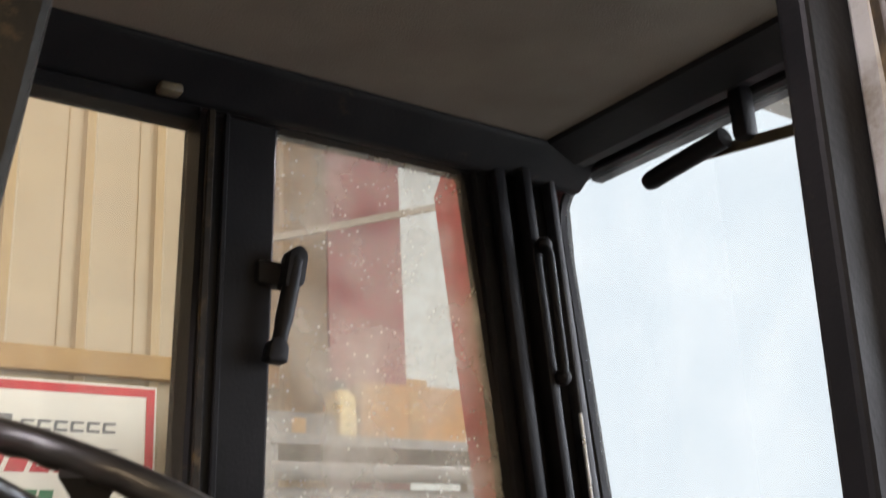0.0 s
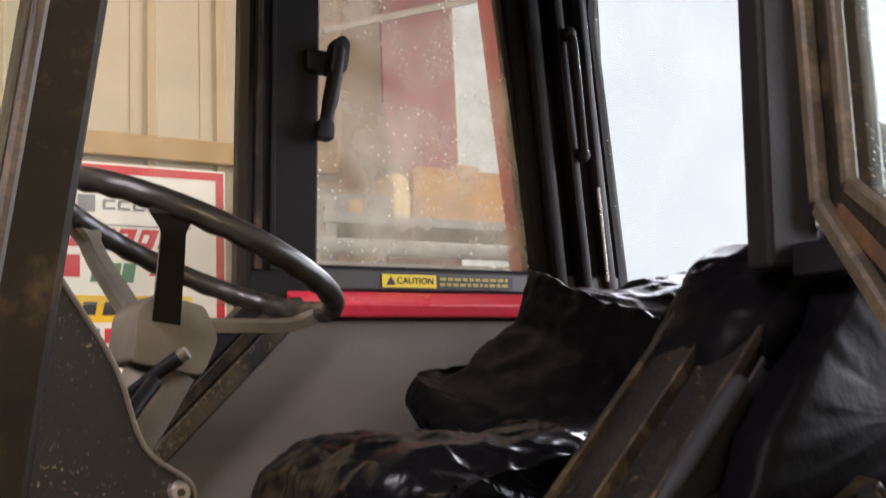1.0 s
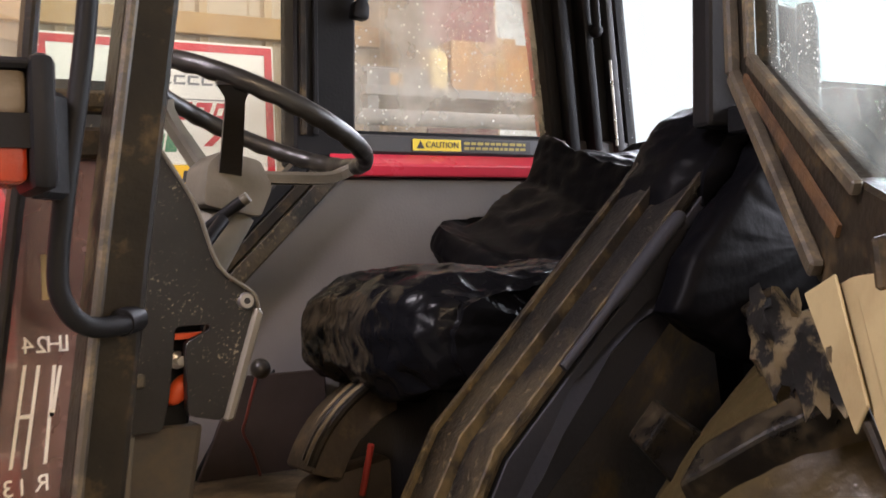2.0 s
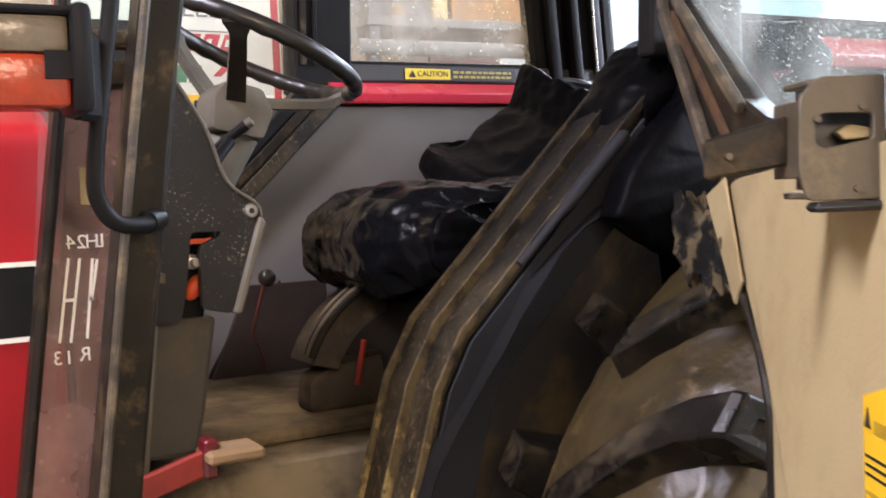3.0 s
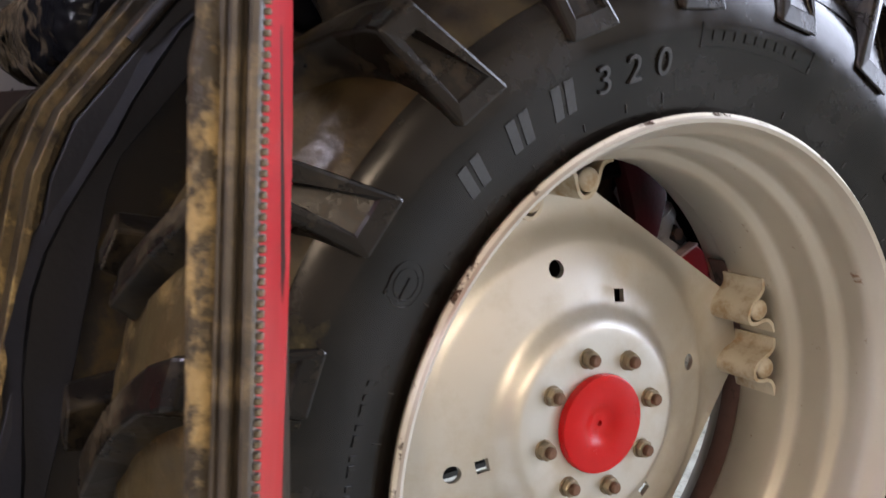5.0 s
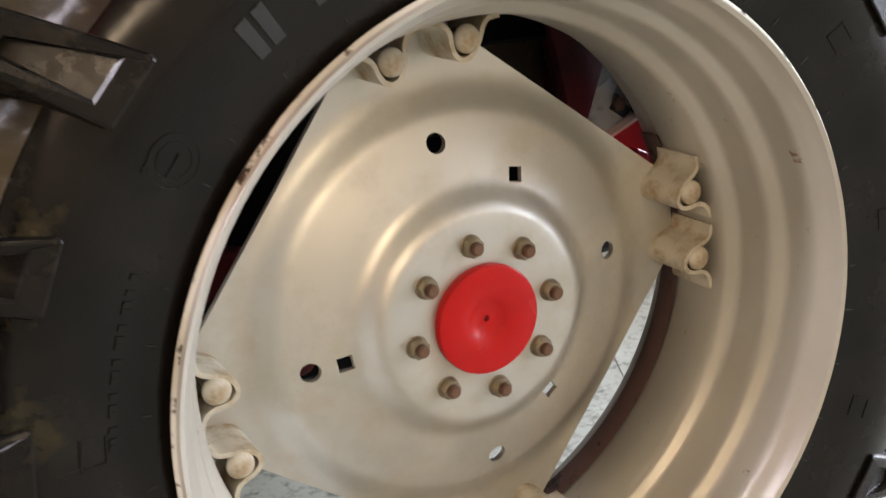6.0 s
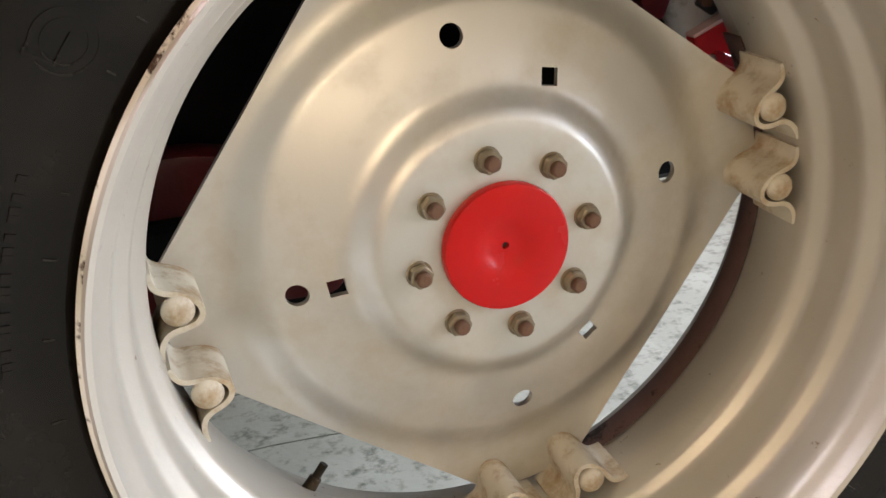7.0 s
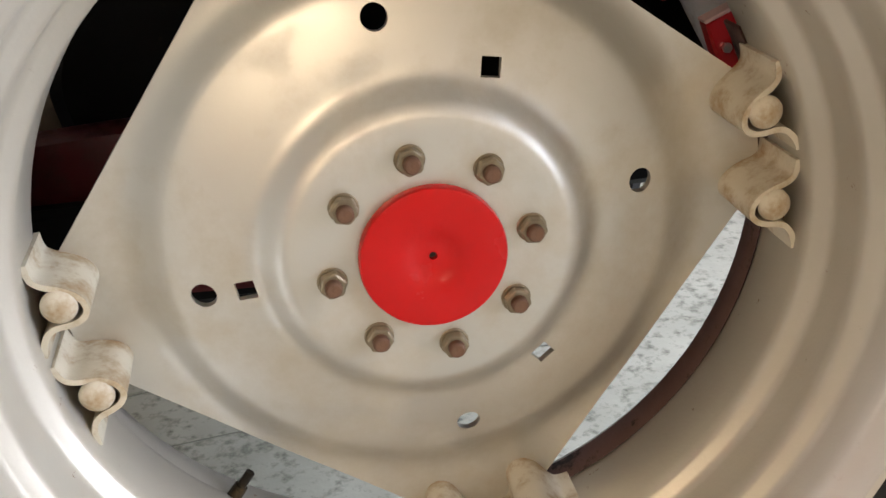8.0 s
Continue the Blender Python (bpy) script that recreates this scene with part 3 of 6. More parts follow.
tagged(part("wall_near", box(SHED_X0, SHED_X1, SHED_Y0 - 0.2, SHED_Y0, GROUND, ROOF_Z), "cladding"), "plain beige sheeted shed wall", "wall", kind="structure")
# end wall with the wide open doorway
wall_end = merge(box(SHED_X1, SHED_X1 + 0.2, SHED_Y0, -4.4, GROUND, ROOF_Z), box(SHED_X1, SHED_X1 + 0.2, -4.4, 3.9, 4.8, ROOF_Z), box(SHED_X1, SHED_X1 + 0.2, 3.9, WALL_Y + 0.1, GROUND, ROOF_Z))
tagged(part("wall_end", wall_end, "shed"), "shed end wall with a wide open doorway", "wall", kind="structure")
tagged(part("ceiling", box(SHED_X0 - 0.2, SHED_X1 + 0.2, SHED_Y0 - 0.2, WALL_Y + 0.3, ROOF_Z, ROOF_Z + 0.15), "shed"), "plain sheeted shed roof", "ceiling", kind="structure")
tagged(part("backdrop", merge(box(11.0, 11.1, -14, 14, GROUND, 12), box(-4.0, 11.0, 9.0, 9.1, GROUND, 12)), "daylight"), "bright white overcast daylight outside the doorway", "daylight", kind="structure")
tagged(part("trim", box(SHED_X0, 1.15, WALL_Y - 0.075, WALL_Y - 0.029, 2.46, 2.56, 0.004), "timber"), "tan timber rail along the cladding", "rail", kind="structure")
tagged(part("wall_lintel", box(1.95, SHED_X1, WALL_Y - 0.05, WALL_Y + 0.1, 4.9, ROOF_Z), "shed"), "sheeted lintel over the open side doorway", "wall", kind="structure")
tagged(part("trim", box(1.7, 1.96, WALL_Y - 0.075, WALL_Y - 0.029, 2.46, 2.56, 0.004), "timber"), "tan timber rail along the cladding", "rail", kind="structure")

column = thing("steel_column", (1.48, 3.82, GROUND), "dark red oxide steel column against the cladding", "column")
part("web", box(1.46, 1.50, 3.72, 3.96, GROUND, ROOF_Z), "steel_red", column)
part("flange", box(1.28, 1.68, 3.70, 3.72, GROUND, ROOF_Z), "steel_red", column)
beam_ = thing("roof_brace", (2.2, 3.66, 3.1), "pale steel brace running up from the column", "brace")
part("bar", beam((0.95, 3.66, 3.05), (2.5, 3.66, 3.577), 0.030, 0.030), "shed", beam_)

# ---- things along the wall ----
board = thing("sign_board", (0.06, 3.9, 1.3), "white dealer sign board with a red border and coloured trade marks", "sign")
bx0, bx1, bz0, bz1, by = -0.48, 0.575, 1.28, 2.42, 3.90
part("panel", box(bx0, bx1, by, by + 0.02, bz0, bz1, 0.003), "signwhite", board)
t_ = 0.035
part("border", ring_prism([(bx0 + 0.01, bz0 + 0.01), (bx1 - 0.01, bz0 + 0.01), (bx1 - 0.01, bz1 - 0.01), (bx0 + 0.01, bz1 - 0.01)],
                          [(bx0 + 0.01 + t_, bz0 + 0.01 + t_), (bx1 - 0.01 - t_, bz0 + 0.01 + t_), (bx1 - 0.01 - t_, bz1 - 0.01 - t_), (bx0 + 0.01 + t_, bz1 - 0.01 - t_)], "y", by - 0.003, by), "signred", board)


def bar(name, x0, x1, z0, z1, mat, lean=0.0):
    proud = 0.006 if name in ("black_mark", "white_gap") else 0.003
    part(name, prism([(x0, z0), (x1, z0), (x1 + lean, z1), (x0 + lean, z1)], "y", by - proud, by - proud + 0.003), mat, board)


for k in range(6):
    x0 = 0.04 + k * 0.063
    bar("grey_mark", x0, x0 + 0.050, 2.254, 2.264, "grey_pipe", 0.004)
    bar("grey_mark", x0, x0 + 0.050, 2.222, 2.232, "grey_pipe", 0.004)
    bar("grey_mark", x0 - 0.002, x0 + 0.010, 2.232, 2.254, "grey_pipe", 0.004)
bar("grey_disc", -0.06, 0.01, 2.21, 2.28, "grey_pipe")
for k in range(5):
    bar("red_mark", -0.10 + k * 0.092, -0.028 + k * 0.092, 2.065, 2.145, "signred", 0.03)
    if k > 1:
        bar("white_gap", -0.076 + k * 0.092, -0.052 + k * 0.092, 2.088, 2.122, "signwhite", 0.012)
bar("grey_rule", -0.10, 0.42, 2.155, 2.160, "grey_pipe")
bar("red_square", -0.14, -0.05, 1.94, 2.03, "signred")
for k in range(3):
    bar("green_mark", -0.01 + k * 0.062, 0.042 + k * 0.062, 1.92, 2.00, "signgreen", 0.015)
bar("red_tick", 0.23, 0.27, 1.95, 2.01, "signred", 0.06)
bar("yellow_band", -0.16, 0.42, 1.755, 1.865, "yellow")
for k in range(6):
    bar("black_mark", -0.13 + k * 0.085, -0.075 + k * 0.085, 1.785, 1.838, "ink", 0.01)
for k in range(4):
    bar("blue_mark", -0.10 + k * 0.075, -0.045 + k * 0.075, 1.67, 1.73, ("signred", "signblue", "signred", "signblue")[k])
for k in range(5):
    bar("red_mark", -0.12 + k * 0.10, -0.05 + k * 0.10, 1.46, 1.54, ("signblue", "signred", "signgreen", "signred", "signblue")[k], 0.01)

shelf = thing("shelf_rack", (1.6, 3.4, GROUND), "dusty grey steel storage rack standing by the wall", "rack")
for sx in (0.72, 1.92):
    for sy in (3.22, 3.6):
        part("post", box(sx, sx + 0.05, sy, sy + 0.05, GROUND, 2.2), "grey_pipe", shelf)
part("bracket", box(0.72, 0.77, 3.06, 3.22, 1.84, 1.866), "grey_pipe", shelf)
part("bracket", box(1.92, 1.97, 3.06, 3.22, 1.84, 1.866), "grey_pipe", shelf)
for sz in (1.2, 2.1):
    part("shelf", box(0.70, 1.99, 3.2, 3.67, sz, sz + 0.04, 0.003), "grey_pipe", shelf)


def carton(x0, x1, y0, y1, z0, z1, mat="card", label="brown cardboard carton on the storage rack", name="carton"):
    ob = thing(name, ((x0 + x1) / 2, (y0 + y1) / 2, z0), label, "box", "cartons on the rack")
    part("body", box(x0, x1, y0, y1, z0, z1, 0.004), mat, ob)
    part("flap", box(x0 + 0.01, x1 - 0.01, y0 + 0.002, (y0 + y1) / 2 - 0.002, z1, z1 + 0.004), mat, ob)
    part("flap", box(x0 + 0.01, x1 - 0.01, (y0 + y1) / 2 + 0.002, y1 - 0.002, z1, z1 + 0.004), mat, ob)
    part("tape", box((x0 + x1) / 2 - 0.03, (x0 + x1) / 2 + 0.03, y0 - 0.002, y0, z0 + 0.02, z1 - 0.02), "timber", ob)


carton(1.18, 1.70, 3.30, 3.6, 2.14, 2.375)
carton(0.74, 1.06, 3.30, 3.6, 2.14, 2.235, "grey", "dark grey crate on the storage rack", "crate")
carton(0.9, 1.5, 3.25, 3.6, 1.24, 1.70)
carton(1.55, 1.9, 3.25, 3.6, 1.24, 1.62)
carton(1.62, 1.9, 3.21, 3.246, 1.66, 1.80, "signred", "small red carton lying in front of the rack", "red_carton")
jug = thing("oil_can", (1.12, 3.35, 2.14), "cream plastic oil can on the storage rack", "can")
part("body", prism(rounded([(1.075, 2.14), (1.165, 2.14), (1.165, 2.31), (1.13, 2.34), (1.075, 2.34)], 0.015), "y", 3.30, 3.40, 0.01), material("cream_plastic", (0.70, 0.55, 0.22), (0.64, 0.50, 0.20), 0.45), jug)
part("cap", lathe([(0.0, 0), (0.03, 0), (0.03, 0.03), (0.0, 0.03)], 16, (1.105, 3.335, 2.355)), "ink", jug)
roll = thing("pipe_bundle", (1.6, 3.1, 1.98), "pale blue-grey plastic pipes lying along the rack", "pipes")
for k in range(2):
    part("pipe", tube([(0.6, 3.12 - 0.02 * k, 1.9 + 0.09 * k), (2.0, 3.12 - 0.02 * k, 1.90 + 0.09 * k)], 0.034, 12), "grey_pipe", roll, smooth=True)

# ---- second red tractor standing behind ----
other = thing("parked_tractor", (3.4, 2.2, GROUND), "second red tractor parked behind in the shed", "tractor")
part("bonnet", prism(rounded([(2.4, 1.50), (4.3, 1.50), (4.3, 1.66), (2.5, 1.64)], 0.05), "y", 1.6, 2.5, 0.03, 2), "red", other, smooth=True)
part("grille", box(2.42, 4.2, 1.63, 2.47, 1.1, 1.50, 0.02), "cloth", other)
part("side_tank", box(2.42, 3.0, 2.5, 3.3, 1.3, 1.65, 0.04, 2), "black", other)
part("side_rail", box(2.40, 2.55, 2.50, 3.3, 1.65, 1.70, 0.02, 2), "red", other)
for wx, wy in ((2.7, 1.35), (2.7, 2.75), (4.3, 1.3), (4.3, 2.8)):
    w = part("wheel", lathe([(0.22, -0.14), (0.40, -0.15), (0.50, -0.11), (0.53, 0), (0.50, 0.11), (0.40, 0.15), (0.22, 0.14)], 40, (wx, wy, GROUND + 0.53), True), "tyre", other, smooth=True)
    part("rim", lathe([(0.0, -0.06), (0.1, -0.08), (0.2, -0.04), (0.23, -0.12), (0.23, 0.12), (0.2, 0.04), (0.0, 0.04)], 32, (wx, wy, GROUND + 0.53)), "rimwall", w, smooth=True)
part("chassis", box(2.3, 4.6, 1.9, 2.2, 0.35, 1.15, 0.03), "black", other)

# ---- the tractor ----
tractor = thing("tractor", (-0.6, 0.73, GROUND), "old red farm tractor with a black cab, its door standing open", "tractor")
HUB = Vector((0, 0, 0.69))

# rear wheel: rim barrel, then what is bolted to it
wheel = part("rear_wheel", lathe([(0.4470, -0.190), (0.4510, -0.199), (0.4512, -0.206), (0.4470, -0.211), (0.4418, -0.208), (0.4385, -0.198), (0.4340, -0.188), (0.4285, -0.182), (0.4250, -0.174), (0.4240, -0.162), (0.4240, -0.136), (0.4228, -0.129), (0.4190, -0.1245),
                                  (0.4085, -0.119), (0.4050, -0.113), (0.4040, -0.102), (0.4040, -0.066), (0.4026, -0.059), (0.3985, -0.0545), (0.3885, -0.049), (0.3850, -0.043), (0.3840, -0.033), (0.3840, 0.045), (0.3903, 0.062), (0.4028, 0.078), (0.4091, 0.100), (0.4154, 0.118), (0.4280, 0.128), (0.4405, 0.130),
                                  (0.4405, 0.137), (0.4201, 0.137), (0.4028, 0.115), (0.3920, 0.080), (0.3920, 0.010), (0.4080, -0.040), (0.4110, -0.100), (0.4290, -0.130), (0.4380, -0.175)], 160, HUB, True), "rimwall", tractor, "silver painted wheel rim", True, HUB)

DISC = [(0.030, -0.024), (0.070, -0.024), (0.134, -0.024), (0.142, -0.0226), (0.151, -0.0175), (0.161, -0.0078), (0.169, -0.0004), (0.176, 0.0036), (0.186, 0.0066), (0.197, 0.0092), (0.210, 0.0129), (0.232, 0.0198),
        (0.252, 0.0262), (0.260, 0.0291), (0.267, 0.0332), (0.280, 0.0425), (0.292, 0.0500), (0.304, 0.0545), (0.316, 0.0560), (0.335, 0.0562), (0.372, 0.056)]
LOBE = radians(9)


def disc_y(r):
    for (r0, y0), (r1, y1) in zip(DISC, DISC[1:]):
        if r <= r1:
            t = (r - r0) / (r1 - r0)
            return y0 + (y1 - y0) * t
    return DISC[-1][1]


def disc_mesh():
    """Dished wheel disc: round, with four straight cuts between its lobes."""
    bm = bmesh.new()
    seg = 192
    radii = [0.03, 0.05, 0.07, 0.1, 0.12, 0.13, 0.138, 0.142, 0.146, 0.150, 0.154, 0.158, 0.162, 0.166, 0.17, 0.174, 0.178, 0.182, 0.187, 0.197, 0.21, 0.225, 0.238, 0.25, 0.255, 0.2585, 0.2615, 0.2635, 0.2655, 0.268, 0.272, 0.278, 0.285, 0.292, 0.299, 0.306, 0.313, 0.32, 0.328, 0.335, 0.345, 0.36, 0.376]
    rows = []
    for side, th in ((0, 0.0), (1, 0.009)):
        grid = []
        for r in radii:
            row = []
            for k in range(seg):
                a = 2 * math.pi * k / seg
                c = (a - LOBE) % (math.pi / 2) - math.pi / 4
                lim = min(0.376, 0.305 / math.cos(c))
                rr = min(r, lim)
                row.append(bm.verts.new((HUB.x + rr * math.cos(a), disc_y(rr) + th, HUB.z + rr * math.sin(a))))
            grid.append(row)
        rows.append(grid)
    for grid in rows:
        for p, q in zip(grid, grid[1:]):
            for k in range(seg):
                bm.faces.new((p[k], p[(k + 1) % seg], q[(k + 1) % seg], q[k]))
    for i in (0, -1):
        p, q = rows[0][i], rows[1][i]
        for k in range(seg):
            bm.faces.new((p[k], p[(k + 1) % seg], q[(k + 1) % seg], q[k]))
    bmesh.ops.remove_doubles(bm, verts=bm.verts, dist=0.00005)
    bmesh.ops.dissolve_degenerate(bm, dist=0.00005, edges=bm.edges)
    bmesh.ops.recalc_face_normals(bm, faces=bm.faces)
    return bm


cut = []
for k in range(4):
    a = radians(98.3) + k * math.pi / 2
    cut.append(lathe([(0.0001, -0.04), (0.0130, -0.04), (0.0130, 0.06), (0.0001, 0.06)], 24, HUB + Vector((0.230 * math.cos(a), 0, 0.230 * math.sin(a)))))
for a, turned in ((67, 80), (188.5, 190), (308.5, 309)):
    a = radians(a)
    c = HUB + Vector((0.187 * math.cos(a), 0, 0.187 * math.sin(a)))
    b = box(-0.0098, 0.0098, -0.04, 0.06, -0.0098, 0.0098)
    bmesh.ops.transform(b, matrix=Matrix.Translation(c) @ Matrix.Rotation(-radians(turned), 4, "Y"), verts=b.verts)
    cut.append(b)
cutter = part("cutter", merge(*cut), "rim", None, centre=(0, 0, 0))
disc = part("disc", disc_mesh(), "rim", None, centre=(0, 0, 0))
mod = disc.modifiers.new("holes", "BOOLEAN")
mod.operation, mod.solver, mod.object = "DIFFERENCE", "EXACT", cutter
bpy.context.view_layer.update()
cut_mesh = bpy.data.meshes.new_from_object(disc.evaluated_get(bpy.context.evaluated_depsgraph_get()))
bpy.data.objects.remove(cutter)
bpy.data.objects.remove(disc)
bm = bmesh.new()
bm.from_mesh(cut_mesh)
disc = part("disc", bm, "rim", wheel, "silver dished wheel disc with punched holes", True, HUB)

# red hub cap
part("hub_cap", lathe([(0.0042, -0.020), (0.0042, -0.0285), (0.008, -0.028), (0.018, -0.029), (0.025, -0.0325), (0.032, -0.0355), (0.042, -0.037), (0.070, -0.037), (0.0725, -0.036), (0.0738, -0.033), (0.0738, -0.0245)], 72, HUB), "red_hub", wheel, "glossy red hub cap", True)
part("hub_cap_hole", lathe([(0.0001, -0.022), (0.0043, -0.022), (0.0043, -0.015)], 16, HUB), "ink", wheel)

# clamps that hold the disc to the rim, and their round bolt heads
CLAMP = [(0.046, 0.380), (0.036, 0.379), (0.028, 0.376), (0.0222, 0.368), (0.0185, 0.357), (0.012, 0.344), (0.003, 0.335), (-0.008, 0.333), (-0.0165, 0.339), (-0.0205, 0.350), (-0.022, 0.362), (-0.026, 0.371), (-0.034, 0.377), (-0.043, 0.380), (-0.052, 0.381)]


def clamp_mesh(way):
    bm = bmesh.new()
    line = smooth_line([(u * way, 0, v) for u, v in CLAMP], 4)
    a, b = [], []
    for i, p in enumerate(line):
        d = (line[min(i + 1, len(line) - 1)] - line[max(i - 1, 0)]).normalized()
        n = Vector((-d.z, 0, d.x)) * 0.0030
        a.append(p + n)
        b.append(p - n)
    loops = []
    for y in (-0.024, 0.058):
        loops.append([bm.verts.new((p.x, y, p.z)) for p in a + b[::-1]])
    n = len(loops[0])
    for i in range(n):
        j = (i + 1) % n
        bm.faces.new((loops[0][i], loops[0][j], loops[1][j], loops[1][i]))
    m = n // 2
    for lp in loops:
        for i in range(m - 1):
            bm.faces.new((lp[i], lp[i + 1], lp[n - 2 - i], lp[n - 1 - i]))
    return bm


def spin(a):
    """Turn about the wheel's axle that carries the twelve o'clock place to the angle a."""
    return Matrix.Translation(HUB) @ Matrix.Rotation(math.pi / 2 - a, 4, "Y")


for k in range(4):
    for off in (-8.2, 8.2):
        a = LOBE + k * math.pi / 2 + radians(off)
        bm = clamp_mesh(-1 if k in (0, 3) else 1)
        bmesh.ops.transform(bm, matrix=spin(a), verts=bm.verts)
        part("clamp", bm, "clamp", wheel, smooth=True)
        bm = bmesh.new()
        bmesh.ops.create_uvsphere(bm, u_segments=20, v_segments=12, radius=0.0175)
        bmesh.ops.transform(bm, matrix=spin(a) @ Matrix.Translation((0, -0.022, 0.357)) @ Matrix.Diagonal((1, 0.62, 1, 1)), verts=bm.verts)
        part("bolt_head", bm, "clamp", wheel, smooth=True)
        bm = tube([(0, -0.02, 0.357), (0, 0.06, 0.357)], 0.010, 14)
        bmesh.ops.transform(bm, matrix=spin(a), verts=bm.verts)
        part("bolt_shank", bm, "clamp", wheel, smooth=True)

# eight wheel studs with nuts and washers
for k in range(8):
    a = radians(98.9 - 45 * k)
    c = HUB + Vector((0.1016 * math.cos(a), 0, 0.1016 * math.sin(a)))
    part("washer", lathe([(0.0001, -0.0265), (0.0142, -0.0265), (0.0152, -0.0255), (0.0152, -0.0238)], 20, c), "nut", wheel, smooth=True)
    turn = random.uniform(0, 1)
    nut = bmesh.new()
    bmesh.ops.create_cone(nut, cap_ends=True, segments=6, radius1=0.0142, radius2=0.0142, depth=0.011)
    bmesh.ops.transform(nut, matrix=Matrix.Translation(c + Vector((0, -0.032, 0))) @ Matrix.Rotation(math.pi / 2, 4, "X") @ Matrix.Rotation(turn, 4, "Z"), verts=nut.verts)
    part("nut", bevel(nut, 0.0016), "nut", wheel)
    part("stud", lathe([(0.0001, -0.046), (0.0065, -0.046), (0.0085, -0.044), (0.0088, -0.034)], 16, c), "stud", wheel, smooth=True)

# rusty back half of the rim barrel
bm = lathe([(0.3822, 0.048), (0.3815, 0.056), (0.3815, 0.084), (0.3838, 0.088), (0.3858, 0.084), (0.3858, 0.052)], 120, HUB, True)
gone = []
for f in bm.faces:
    c = f.calc_center_median() - HUB
    if not -75 < math.degrees(math.atan2(c.z, c.x)) < 28:
        gone.append(f)
bmesh.ops.delete(bm, geom=gone, context="FACES")
part("rusty_barrel", bm, "rustbarrel", wheel, "rust-brown stretch of the rim barrel", True)

# dirt line where tyre meets rim
part("bead_dirt", lathe([(0.4500, -0.2075), (0.4525, -0.2050), (0.4540, -0.2035), (0.4525, -0.197)], 160, HUB, True), material("chipped_bead_edge", (0.74, 0.74, 0.66), (0.64, 0.63, 0.55), 0.6, 0, 20, 0.2, 90, (0.050, 0.026, 0.016), 0.585, 32, dirt_soft=0.03), wheel, "rusty dirt line along the rim edge", True)

# tyre carcass
TYRE = [(0.440, -0.178), (0.450, -0.188), (0.462, -0.1925), (0.480, -0.1950), (0.505, -0.2020), (0.530, -0.2090), (0.555, -0.2140), (0.575, -0.2152), (0.594, -0.2140), (0.613, -0.2095), (0.632, -0.2010), (0.652, -0.1855), (0.671, -0.159), (0.685, -0.122), (0.694, -0.08), (0.697, -0.04)]
YC = -0.035
full = TYRE + [(r, 2 * YC - y) for r, y in TYRE[-2::-1]]
inner = [(0.435, 0.095), (0.437, 0.0), (0.437, -0.08)]
tyre = part("tyre", lathe(full + inner, 180, HUB, True), "tyre", wheel, "black rubber tyre with dusty tread bars", True, HUB)


CROWN = [(r + 0.0025, y) for r, y in TYRE[10:]]
band = CROWN + [(r, 2 * YC - y) for r, y in CROWN[-2::-1]]
band = [(p[0] + (q[0] - p[0]) * i / 4, p[1] + (q[1] - p[1]) * i / 4) for p, q in zip(band, band[1:]) for i in range(4)] + [band[-1]]
bm = lathe(band + [(0.64, 0.09), (0.64, -0.15)], 300, HUB, True)
for v in bm.verts:
    q = v.co - HUB
    out = Vector((q.x, 0, q.z)).normalized()
    if Vector((q.x, q.z)).length > 0.641:
        v.co += out * (0.0035 * noise.noise(q * 20) + 0.0022 * noise.noise(q * 52) + 0.0005)
part("tread_band", bm, "tread", wheel, "muddy rubber between the tread bars", True, HUB)


